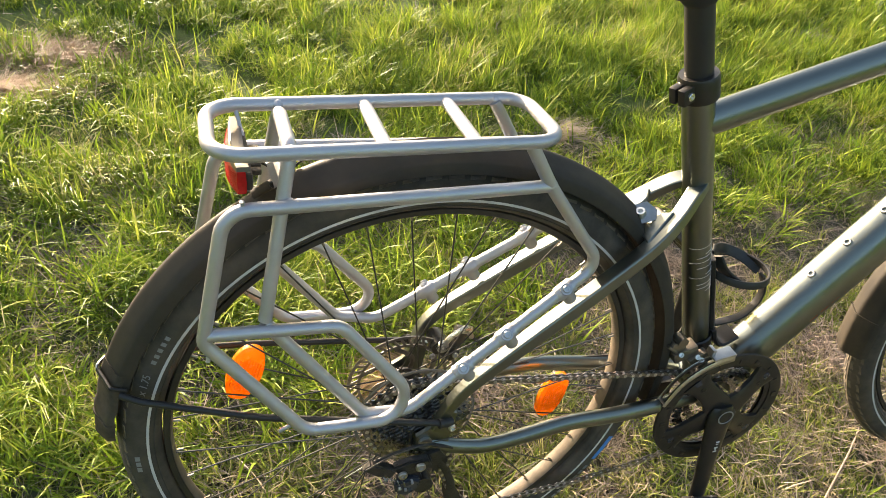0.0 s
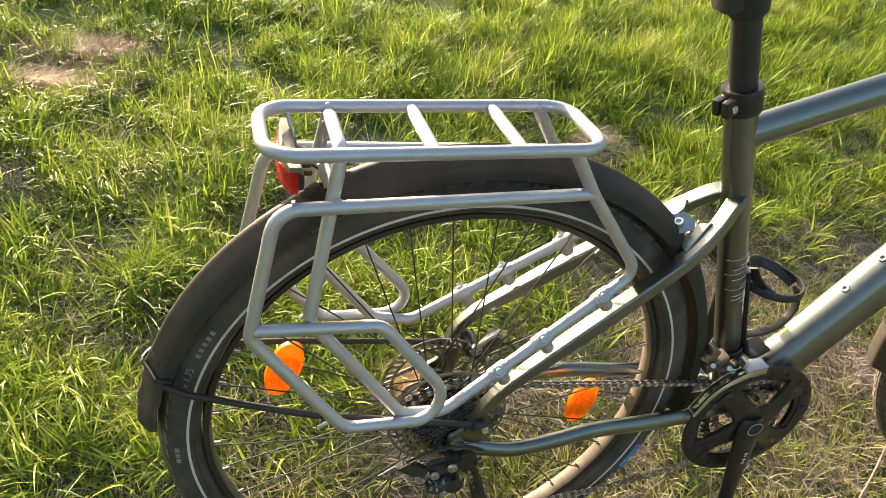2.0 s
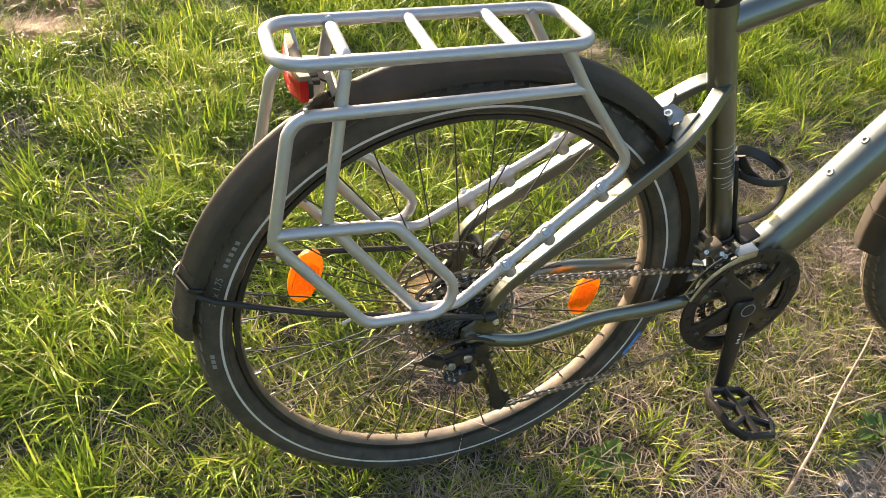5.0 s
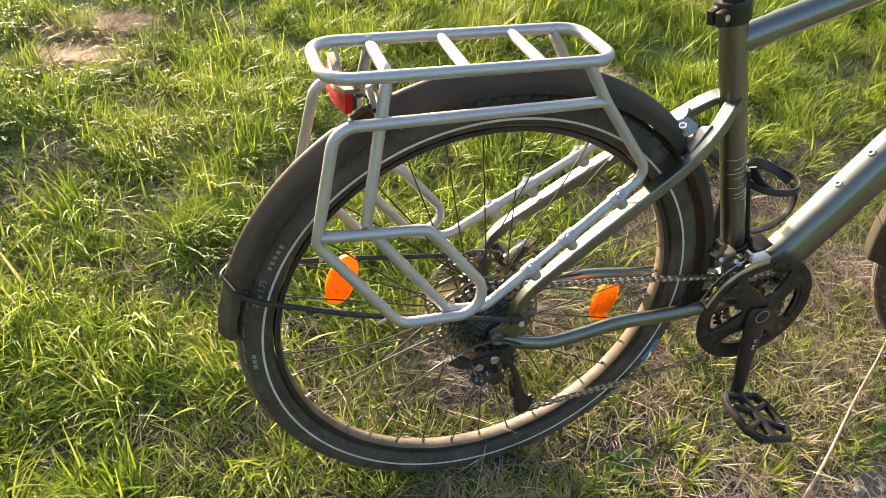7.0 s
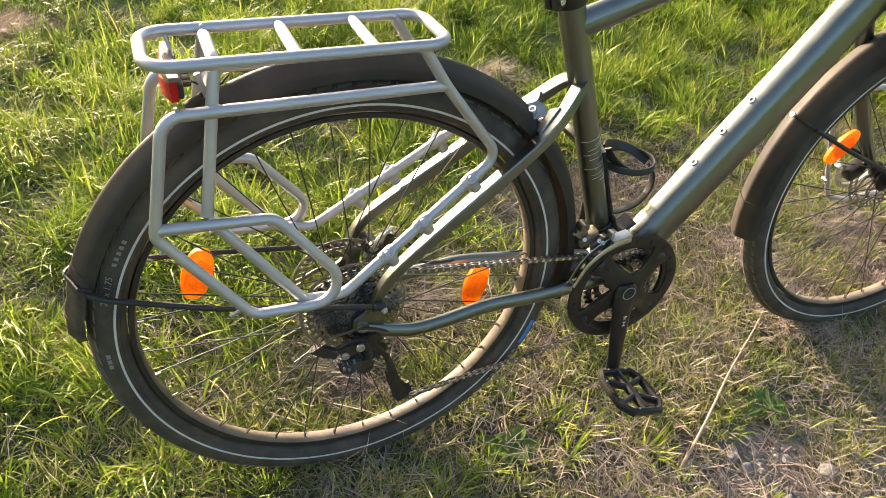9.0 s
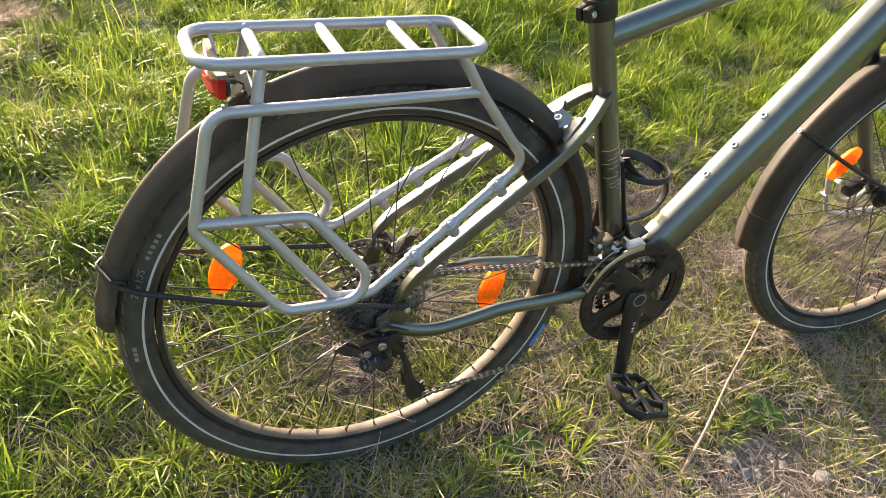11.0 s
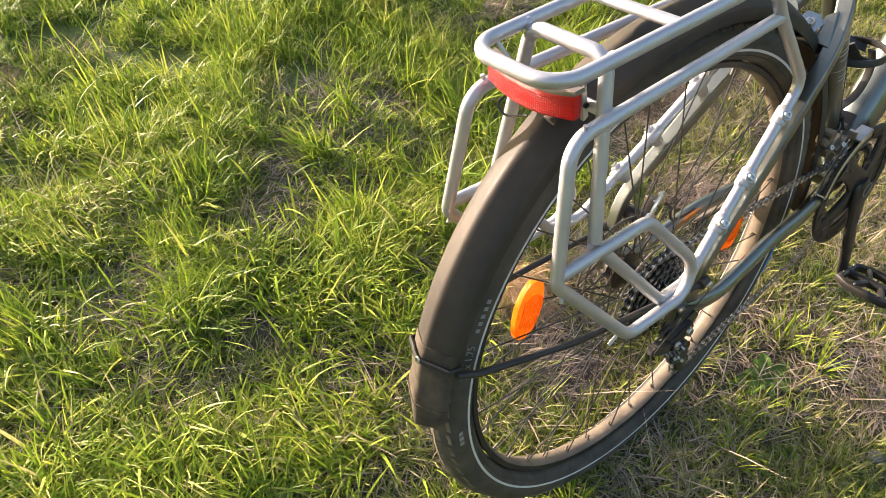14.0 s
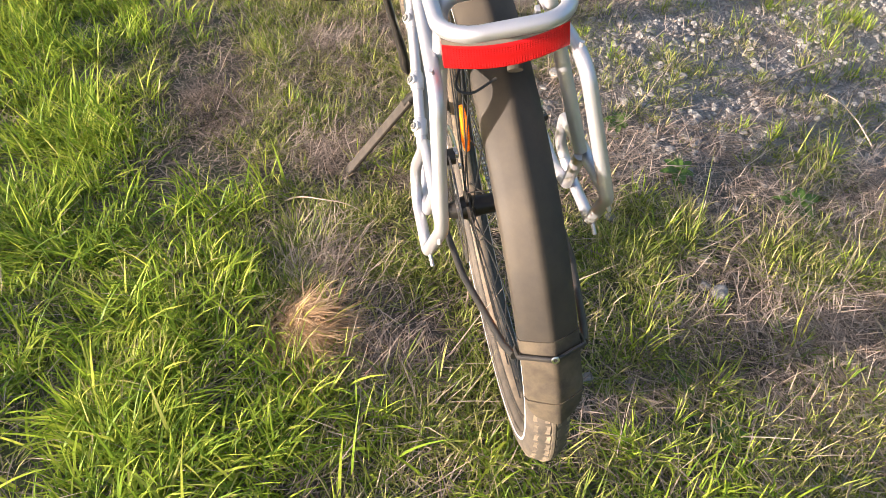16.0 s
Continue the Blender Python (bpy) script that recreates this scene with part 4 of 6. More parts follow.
# thin rings of print on the seat tube
for k, z in enumerate((0.232, 0.222, 0.215, 0.206, 0.197, 0.187, 0.181, 0.170, 0.162, 0.155)):
    c = seat_top - seat_dir * ((seat_top.z - z) / seat_dir.z)
    bm = bmesh.new()
    u = vec((0, 1, 0))
    v = seat_dir.cross(u)
    a0, a1 = (150, 285) if k % 3 else (120, 320)
    if k % 4 == 1:
        a0, a1 = 185, 300
    pts = []
    for j in range(17):
        a = radians(a0 + (a1 - a0) * j / 16)
        tip = 0.0012 * math.cos(a * 1.0 + k)
        pts.append(c + (u * math.cos(a) + v * math.sin(a)) * 0.0194 + seat_dir * (tip + 0.004 * (j / 16 - 0.5)))
    sweep(bm, pts, 0.00045, seg=5)
    part("painted_line", bm, M_WHITE, frame_ob, "thin pale painted line")
# orange lettering on the down tube becomes plain bars
d_dir = (down_b - down_a).normalized()
d_nrm = vec((d_dir.z, 0, -d_dir.x))
for k in range(6):
    a = -0.30
    c = down_a + d_dir * (0.165 + 0.021 * k)
    b2 = c + d_dir * 0.015
    off = vec((0, -0.0309 * math.cos(a), 0)) - d_nrm * 0.0369 * math.sin(a)
    part("maker_mark", tube([c + off, b2 + off], 0.0008, seg=5, ry=0.0006), M_ORANGE_PIN, bicycle, "thin orange printed bar")
# seat clamp, post and saddle
bm = bmesh.new()
q = vec((0, 1, 0)).rotation_difference(seat_dir)
lathe([(0.0232, -0.0165), (0.0240, -0.013), (0.0240, 0.011), (0.0225, 0.0145), (0.0165, 0.0145), (0.0195, -0.0165)], 36, bm=bm)
for off in (-0.0065, 0.0065):
    box(bm, (-0.028, 0.0, off), (0.020, 0.020, 0.010), bevel=0.002)
m = Matrix.Translation(seat_top - seat_dir * 0.001) @ q.to_matrix().to_4x4()
bmesh.ops.transform(bm, matrix=m, verts=bm.verts)
clamp = part("seat_clamp", bm, M_BLACK, bicycle, "black seat clamp with silver bolt")
bolt("clamp_bolt", clamp, tuple(m @ vec((-0.028, 0, 0.0115))), tuple(q @ vec((0, 0, 1))) if (q @ vec((0, 0, 1))).y < 0 else tuple(q @ vec((0, 0, -1))), 0.0048, 0.003)
post_end = seat_top + seat_dir * 0.135
part("seat_post", tube([seat_top - seat_dir * 0.02, post_end], 0.0165, seg=28), M_PLASTIC, bicycle, "black seat post")
bm = bmesh.new()
sweep(bm, [seat_top + seat_dir * 0.098, seat_top + seat_dir * 0.104, seat_top + seat_dir * 0.135, seat_top + seat_dir * 0.215], [0.018, 0.0225, 0.026, 0.030], seg=24, ry=[0.018, 0.0225, 0.026, 0.028])
box(bm, tuple(seat_top + seat_dir * 0.160 + vec((-0.020, 0, -0.006))), (0.030, 0.036, 0.100), Matrix.Rotation(radians(-18), 3, "Y"), 0.008)
part("post_cover", bm, M_SADDLE, bicycle, "black cover round the upper post")
bm = bmesh.new()
top = seat_top + seat_dir * 0.235
rings = []
for i in range(15):
    f = i / 14
    x = -0.135 + 0.27 * f
    w = 0.075 * (1 - smooth(0.25, 0.75, np.array(f))) + 0.020 * (1 - max(0, f - 0.92) * 5)
    zt = 0.012 * math.cos((f - 0.3) * 3) + (0.02 * (0.25 - f) if f < 0.25 else 0)
    rings.append([bm.verts.new((top.x + x, w * math.cos(a), top.z + 0.028 + zt + (0.018 if math.sin(a) > 0 else 0.030) * math.sin(a))) for a in [2 * math.pi * k / 16 for k in range(16)]])
for a, b in zip(rings, rings[1:]):
    for k in range(16):
        bm.faces.new((a[k], a[(k + 1) % 16], b[(k + 1) % 16], b[k]))
bm.faces.new(rings[0]); bm.faces.new(rings[-1][::-1])
part("saddle", bm, M_SADDLE, bicycle, "black saddle")
# fork, stem and bar
for s in (1, -1):
    pts = curve([(0.940, -s * 0.045, 0.395), (1.02, -s * 0.056, 0.255), (1.10, -s * 0.060, 0.125), (1.165, -s * 0.060, 0.035), (1.199, -s * 0.060, -0.004)], 6)
    n = len(pts)
    part("fork_blade", tube(pts, [0.017 - 0.006 * i / n for i in range(n)], seg=16), M_FRAME, bicycle, "dark green metallic fork blade")
part("fork_crown", tube([(0.940, -0.05, 0.398), (0.925, 0, 0.412), (0.940, 0.05, 0.398)], 0.018, seg=16), M_FRAME, bicycle)
part("stem", tube([(0.838, 0, 0.612), (0.824, 0, 0.655), (0.900, 0, 0.690)], 0.016, seg=16), M_BLACK, bicycle)
part("handlebar", tube(curve([(0.80, -0.32, 0.715), (0.87, -0.20, 0.705), (0.90, -0.06, 0.690), (0.90, 0.06, 0.690), (0.87, 0.20, 0.705), (0.80, 0.32, 0.715)], 6), 0.0125, seg=14), M_BLACK, bicycle, "black handlebar")
# silver carrier beside the front wheel
for s in (1, -1):
    pts = bend([(1.020, s * 0.09, 0.190), (1.101, s * 0.09, -0.018), (1.126, s * 0.09, -0.066), (1.185, s * 0.09, -0.083), (1.300, s * 0.09, -0.083), (1.345, s * 0.09, 0.02), (1.285, s * 0.09, 0.190), (1.022, s * 0.09, 0.192)], [0.05, 0.02, 0.03, 0.03, 0.03, 0.03])
    low = part("low_carrier", tube(pts, 0.0055, seg=10), M_RACK, bicycle, "silver low carrier tube")
    bm = bmesh.new()
    rod(bm, (1.098, s * 0.086, -0.020), (1.098, s * 0.100, -0.020), 0.006, 10)
    part("carrier_stud", bm, M_BOLT, low)
bm = bmesh.new()
box(bm, (1.125, 0.060, 0.018), (0.040, 0.026, 0.030), Matrix.Rotation(radians(-30), 3, "Y"), 0.006)
box(bm, (1.150, 0.060, 0.034), (0.030, 0.022, 0.024), Matrix.Rotation(radians(-30), 3, "Y"), 0.005)
caliper_f = part("front_caliper", bm, M_BLACK, bicycle, "black front brake caliper with bright arm")
bm = bmesh.new()
sweep(bm, curve([(1.086, 0.064, 0.034), (1.094, 0.064, 0.000), (1.118, 0.064, -0.020), (1.160, 0.064, -0.022), (1.192, 0.064, 0.000), (1.196, 0.064, 0.012)], 6), 0.0060, seg=10)
box(bm, (1.090, 0.066, 0.030), (0.022, 0.016, 0.014), Matrix.Rotation(radians(30), 3, "Y"), 0.004)
part("caliper_arm", bm, M_BOLT, caliper_f, "bright alloy caliper arm")

# ---- drivetrain ----
def sprocket(bm, centre, r, teeth, y, thick=0.0022, hole=0.0):
    out = []
    for i in range(teeth):
        for f, d in ((0.0, -0.0022), (0.22, -0.0022), (0.40, 0.0026), (0.60, 0.0026), (0.78, -0.0022)):
            a = 2 * math.pi * (i + f) / teeth
            out.append((r + d, a))
    n = len(out)
    a = [bm.verts.new((centre[0] + q * math.cos(t), y - thick / 2, centre[2] + q * math.sin(t))) for q, t in out]
    b = [bm.verts.new((centre[0] + q * math.cos(t), y + thick / 2, centre[2] + q * math.sin(t))) for q, t in out]
    c = [bm.verts.new((centre[0] + hole * math.cos(t), y - thick / 2, centre[2] + hole * math.sin(t))) for q, t in out]
    d = [bm.verts.new((centre[0] + hole * math.cos(t), y + thick / 2, centre[2] + hole * math.sin(t))) for q, t in out]
    for i in range(n):
        j = (i + 1) % n
        bm.faces.new((a[i], a[j], b[j], b[i]))
        bm.faces.new((c[j], c[i], d[i], d[j]))
        bm.faces.new((a[j], a[i], c[i], c[j]))
        bm.faces.new((b[i], b[j], d[j], d[i]))


bm = bmesh.new()
disc_y(bm, (0, 0, 0), 0.017, -0.061, -0.028, 24, 0.006)
cassette = part("cassette", bm, M_SPROCKET, bicycle, "stack of oily steel sprockets")
for k, (t, y) in enumerate(((36, -0.0290), (32, -0.0330), (28, -0.0370), (24, -0.0410), (21, -0.0448), (18, -0.0486), (15, -0.0524), (13, -0.0560), (11, -0.0594))):
    bm = bmesh.new()
    sprocket(bm, (0, 0, 0), t * 0.00212, t, y, 0.0020, max(0.014, t * 0.00212 - 0.020))
    n = 5 if t > 20 else 0
    for i in range(n):
        a = 2 * math.pi * i / n + k * 0.3
        r1 = max(0.014, t * 0.00204 - 0.015)
        rod(bm, (0.013 * math.cos(a), y, 0.013 * math.sin(a)), (r1 * math.cos(a + 0.5), y, r1 * math.sin(a + 0.5)), 0.0032, 6)
    part("sprocket", bm, M_SPROCKET, cassette, smooth=False)
bm = bmesh.new()
lathe([(0.0835, -0.0262), (0.0845, -0.0250), (0.0835, -0.0238), (0.0800, -0.0240), (0.0800, -0.0260)], 48, bm=bm)
part("spoke_guard", bm, M_SMOKY, cassette, "smoky plastic rim of the spoke guard")
# brake disc and caliper on the other side
def brake_disc(parent, y, name="brake_disc"):
    bm = bmesh.new()
    n = 60
    prof = lambda r0, r1: [(r0, y - 0.0009), (r1, y - 0.0009), (r1, y + 0.0009), (r0, y + 0.0009)]
    lathe(prof(0.0755, 0.0800), 60, bm=bm)
    lathe(prof(0.0615, 0.0655), 60, bm=bm)
    for i in range(44):
        a = 2 * math.pi * i / 44
        sweep(bm, [vec((0.0645 * math.cos(a), y, 0.0645 * math.sin(a))), vec((0.0765 * math.cos(a + 0.09), y, 0.0765 * math.sin(a + 0.09)))], 0.0021, seg=6, ry=0.0009)
    for i in range(6):
        a = 2 * math.pi * i / 6
        sweep(bm, curve([(0.018 * math.cos(a), y, 0.018 * math.sin(a)), (0.042 * math.cos(a + 0.25), y, 0.042 * math.sin(a + 0.25)), (0.063 * math.cos(a + 0.75), y, 0.063 * math.sin(a + 0.75))], 4), 0.0042, seg=6, ry=0.0009)
    disc_y(bm, (0, 0, 0), 0.022, y - 0.002, y + 0.002, 24, 0.012)
    return part(name, bm, M_CHAIN, parent, "drilled dark steel brake disc", smooth=False)


brake_disc(wheel, 0.046)
brake_disc(wheel_front, 0.046)
bm = bmesh.new()
box(bm, (0.058, 0.052, 0.050), (0.044, 0.028, 0.022), Matrix.Rotation(radians(40), 3, "Y"), 0.005)
box(bm, (0.080, 0.056, 0.058), (0.016, 0.018, 0.034), Matrix.Rotation(radians(20), 3, "Y"), 0.004)
disc_y(bm, (0.048, 0, 0.060), 0.012, 0.036, 0.068, 18)
caliper = part("rear_caliper", bm, M_MECH, bicycle, "black and silver disc brake caliper")
bm = bmesh.new()
sweep(bm, curve([(0.050, 0.034, 0.064), (0.062, 0.034, 0.080), (0.080, 0.038, 0.088), (0.094, 0.044, 0.080)], 5), 0.0048, seg=10, ry=0.0030)
disc_y(bm, (0.050, 0, 0.064), 0.009, 0.031, 0.037, 16)
part("caliper_arm", bm, M_BOLT, caliper, "bright alloy caliper arm")
bm = bmesh.new()
rod(bm, (0.088, 0.046, 0.082), (0.098, 0.048, 0.062), 0.0042, 10)
rod(bm, (0.066, 0.040, 0.084), (0.096, 0.046, 0.070), 0.0016, 8)
part("cable_stop", bm, M_STEEL, caliper, "silver cable stop with bare cable")
for x, z in ((0.050, 0.064), (0.070, 0.046), (0.036, 0.050)):
    bolt("caliper_bolt", caliper, (x, 0.033, z), (0, -1, 0), 0.0045, 0.003, M_STEEL)
part("brake_cable", tube(curve([(0.092, 0.050, 0.066), (0.120, 0.050, 0.040), (0.150, 0.056, -0.005), (0.260, 0.058, -0.018), (0.400, 0.050, -0.022)], 6), 0.0026, seg=8), M_PLASTIC, bicycle, "black cable housing")
# axle end
bm = bmesh.new()
disc_y(bm, (0, 0, 0), 0.0095, -0.076, -0.071, 20)
disc_y(bm, (0, 0, 0), 0.0095, 0.071, 0.076, 20)
rod(bm, (0, -0.075, 0), (0, 0.075, 0), 0.005, 10)
part("axle", bm, M_STEEL, bicycle)

# cranks
bm = bmesh.new()
ringc = (BB.x + 0.005, 0, BB.z - 0.006)
sprocket(bm, ringc, 0.0985, 48, -0.0500, 0.0025, 0.083)
chainset = part("chainset", bm, M_BLACK, bicycle, "black triple chainset with guard ring", smooth=False)
bm = bmesh.new()
lathe([(0.1060, -0.0600), (0.1095, -0.0590), (0.1105, -0.0560), (0.1080, -0.0535), (0.0930, -0.0540), (0.0900, -0.0560), (0.0905, -0.0585), (0.0940, -0.0595)], 80, centre=ringc, bm=bm)
part("guard_ring", bm, M_GUARD_RING, chainset, "black plastic chain guard ring")
bm = bmesh.new()
lathe([(0.0905, -0.0570), (0.0905, -0.0545), (0.0850, -0.0535), (0.0830, -0.0550)], 72, centre=ringc, bm=bm)
part("ring_step", bm, M_BLACK, chainset, "stepped inner edge of the guard ring")
bm = bmesh.new()
sprocket(bm, ringc, 0.0680, 34, -0.0430, 0.0025, 0.056)
part("inner_ring", bm, M_SPROCKET, chainset, "worn steel inner chainring", smooth=False)
bm = bmesh.new()
sprocket(bm, ringc, 0.0480, 24, -0.0360, 0.0025, 0.036)
part("inner_ring", bm, M_SPROCKET, chainset, smooth=False)
for i, ang in enumerate((38, 128, 212, 318)):
    a = radians(ang)
    bm = bmesh.new()
    pts = [vec(ringc) + vec((r * math.cos(a + t), y, r * math.sin(a + t))) for r, t, y in ((0.010, 0, -0.066), (0.036, 0.0, -0.0635), (0.062, 0.05, -0.0590), (0.092, 0.09, -0.0555))]
    sweep(bm, curve(pts, 4), [0.026, 0.025, 0.0235, 0.022, 0.0205, 0.019, 0.018, 0.0175, 0.0175, 0.018, 0.0205, 0.024, 0.029], seg=16, ry=0.0055, square=0.6)
    part("spider_arm", bm, M_BLACK, chainset, "wide black spider arm")
    c = vec(ringc) + vec((0.070 * math.cos(a + 0.06), -0.0625, 0.070 * math.sin(a + 0.06)))
    bolt("ring_bolt", chainset, tuple(c), (0, -1, 0), 0.005, 0.0015, M_BLACK)
    bm = bmesh.new()
    box(bm, (0.084, -0.0612, 0), (0.018, 0.0016, 0.011), bevel=0.0007)
    bmesh.ops.transform(bm, matrix=Matrix.Translation(ringc) @ Matrix.Rotation(-a - 0.08, 4, "Y"), verts=bm.verts)
    part("arm_cap", bm, M_CAP, chainset, "smooth blue-black cap on the spider arm")
for k in range(18):
    a = radians(20 * k + 8)
    bm = bmesh.new()
    box(bm, (0.0985, -0.0600, 0), (0.008, 0.0018, 0.003 if k % 3 else 0.009), bevel=0.0006)
    bmesh.ops.transform(bm, matrix=Matrix.Translation(ringc) @ Matrix.Rotation(-a, 4, "Y"), verts=bm.verts)
    part("ring_rib", bm, M_BLACK, chainset)
def crank_arm(s, angle, name):
    bm = bmesh.new()
    a = radians(angle)
    d = vec((math.cos(a), 0, math.sin(a)))
    pts = [BB + d * t + vec((0, -s * y, 0)) for t, y in ((-0.012, 0.071), (0.0, 0.073), (0.03, 0.074), (0.09, 0.080), (0.152, 0.087), (0.178, 0.089), (0.190, 0.089))]
    sweep(bm, pts, [0.016, 0.024, 0.0215, 0.0175, 0.0150, 0.0145, 0.009], seg=18, ry=[0.006, 0.010, 0.0085, 0.0075, 0.0070, 0.0070, 0.004])
    ob = part(name, bm, M_BLACK, chainset, "black crank arm")
    return ob, BB + d * 0.178 + vec((0, -s * 0.089, 0))


arm, pedal_pt = crank_arm(1, -89, "crank_arm")
arm2, pedal_pt2 = crank_arm(-1, 88, "crank_arm")
bm = bmesh.new()
lathe([(0.0125, -0.0825), (0.0135, -0.0832), (0.0125, -0.0838), (0.0112, -0.0832)], 32, centre=tuple(BB), bm=bm)
part("axle_cap_ring", bm, M_GREY, chainset, "grey ring on the axle cap")
for k, (t0, t1, w) in enumerate(((0.050, 0.052, 0.006), (0.055, 0.0565, 0.0045), (0.062, 0.0685, 0.0015), (0.062, 0.0645, 0.006), (0.070, 0.072, 0.006))):
    bm = bmesh.new()
    box(bm, (BB.x + 0.002, -0.0865 - 0.05 * (t0 - 0.05), BB.z - (t0 + t1) / 2), (w, 0.0008, t1 - t0))
    part("crank_print", bm, M_WHITE, chainset, "white printed mark")


def build_pedal(p, s, turn):
    bm = bmesh.new()
    x, y, z = p.x, p.y - s * 0.060, p.z
    body = []
    lo, wo = 0.045, 0.050
    spin = Matrix.Translation(p) @ Matrix.Rotation(radians(turn), 4, "Y") @ Matrix.Translation(-p)
    outline = [(-0.030, -wo), (0.030, -wo), (lo, -0.028), (lo, 0.028), (0.034, wo), (-0.034, wo), (-lo, 0.030), (-lo, -0.030)]
    sweep(bm, [vec((x + u, y - s * v * -1, z)) for u, v in outline], 0.0075, seg=8, closed=True, ry=0.0085, up=(0, 0, 1))
    rod(bm, (p.x, p.y, z), (x, y - s * 0.046, z), 0.0085, 12)
    for v in (-0.030, 0.030):
        sweep(bm, [vec((x - lo, y + v, z)), vec((x, y + v * 0.35, z)), vec((x + lo, y + v, z))], 0.0060, seg=8, ry=0.0070, up=(0, 0, 1))
    bmesh.ops.transform(bm, matrix=spin, verts=bm.verts)
    ob = part("pedal", bm, M_BLACK, chainset, "black open platform pedal")
    for u, v in ((-lo, -0.02), (-lo, 0.02), (lo, -0.02), (lo, 0.02), (-0.02, -wo), (0.02, -wo), (-0.02, wo), (0.02, wo)):
        bm = bmesh.new()
        rod(bm, (x + u, y + v, z + 0.004), (x + u, y + v, z + 0.0105), 0.0018, 8)
        bmesh.ops.transform(bm, matrix=spin, verts=bm.verts)
        part("pedal_pin", bm, M_STEEL, ob.parent)
    bm = bmesh.new()
    box(bm, (x + 0.0, y - s * 0.0505, z + 0.001), (0.050, 0.008, 0.012), bevel=0.002)
    bmesh.ops.transform(bm, matrix=spin, verts=bm.verts)
    part("pedal_edge", bm, M_MECH, ob.parent, "worn pedal edge")


build_pedal(pedal_pt, 1, 14)
build_pedal(pedal_pt2, -1, 45)

# rear derailleur
def build_derailleur():
    bm = bmesh.new()
    y = -0.082
    plate(bm, [(0.020, -0.012), (0.030, -0.026), (0.012, -0.044), (-0.006, -0.040), (-0.012, -0.026), (0.004, -0.016)], y + 0.008, y + 0.002)
    der = part("rear_derailleur", bm, M_MECH, bicycle, "black rear derailleur with long cage")
    bm = plate(bmesh.new(), [(-0.086, -0.013), (-0.074, -0.004), (-0.052, -0.016), (-0.040, -0.024), (-0.046, -0.036), (-0.066, -0.026)], y + 0.002, y - 0.010)
    bmesh.ops.bevel(bm, geom=list(bm.edges), offset=0.0022, segments=2, affect="EDGES")
    part("cable_arm", bm, M_MECH, der, "glossy black cable arm")
    bm = plate(bmesh.new(), [(-0.046, -0.020), (-0.020, -0.012), (0.004, -0.014), (0.010, -0.026), (-0.004, -0.034), (-0.034, -0.040)], y + 0.004, y - 0.008)
    bmesh.ops.bevel(bm, geom=list(bm.edges), offset=0.0026, segments=2, affect="EDGES")
    part("parallelogram", bm, M_MECH, der)
    bm = plate(bmesh.new(), [(-0.044, -0.046), (-0.022, -0.040), (-0.006, -0.046), (-0.010, -0.062), (-0.026, -0.074), (-0.040, -0.066)], y - 0.002, y - 0.013)
    bmesh.ops.bevel(bm, geom=list(bm.edges), offset=0.003, segments=2, affect="EDGES")
    part("outer_link", bm, M_CAP, der, "smooth blue-black outer link")
    bm = sweep(bmesh.new(), curve([(-0.012, y + 0.004, -0.060), (-0.002, y + 0.016, -0.072), (0.014, y + 0.032, -0.078)], 5), 0.011, seg=14, ry=0.011)
    disc_y(bm, (0.000, 0, -0.070), 0.0135, y - 0.004, y + 0.014, 20)
    part("cage_pivot", bm, M_MECH, der)
    bm = bmesh.new()
    for px_, pz_ in ((-0.036, -0.052), (-0.028, -0.056), (-0.020, -0.044)):
        rod(bm, (px_, y - 0.010, pz_), (px_, y - 0.016, pz_ - 0.002), 0.0020, 8)
    part("limit_screw", bm, M_STEEL, der, "small steel limit screws")
    part("return_spring", tube(curve([(-0.060 + 0.0022 * i, y - 0.012 + 0.004 * math.cos(i * 1.6), -0.030 - 0.0012 * i + 0.004 * math.sin(i * 1.6)) for i in range(16)], 3), 0.0009, seg=6), M_SPROCKET, der)
    part("cable_end", tube(curve([(-0.082, y - 0.010, -0.010), (-0.050, y - 0.010, 0.008), (-0.010, y - 0.008, 0.016), (0.040, y, 0.014)], 6), 0.0009, seg=6), M_MECH, der, "thin dark cable")
    for x, z, dy, r in ((-0.033, -0.030, 0.011, 0.0062), (-0.010, -0.020, 0.011, 0.0068), (-0.020, -0.068, 0.014, 0.0028)):
        bolt("pivot_bolt", der, (x, y - dy, z), (0, -1, 0), r, 0.004, M_STEEL)
    # cage
    a, b = vec((0.012, -0.058, -0.060)), vec((0.055, -0.058, -0.150))
    for yy in (-0.046, -0.029):
        bm = bmesh.new()
        pts = curve([(0.004, yy, -0.056), (0.034, yy, -0.078), (0.054, yy, -0.116), (0.062, yy, -0.158), (0.078, yy, -0.210)], 5)
        sweep(bm, pts, [0.0085, 0.0080, 0.0075, 0.0068, 0.0060, 0.0055, 0.0052, 0.0050, 0.0050, 0.0052, 0.0055, 0.0060, 0.0066, 0.0074, 0.0084, 0.0094, 0.0104, 0.0112, 0.0114, 0.0108, 0.0090], seg=8, ry=0.0015)
        part("cage_plate", bm, M_MECH, der)
    for c in ((0.034, 0, -0.086), (0.078, 0, -0.198)):
        bm = bmesh.new()
        sprocket(bm, c, 0.0205, 11, -0.037, 0.004, 0.004)
        part("jockey_wheel", bm, M_PLASTIC, der, smooth=False)
    part("shift_cable", tube(curve([(0.045, -0.074, -0.020), (0.000, -0.080, 0.004), (-0.040, -0.082, 0.002), (-0.078, -0.080, -0.016)], 6), 0.0022, seg=8), M_PLASTIC, der, "grey shift cable")
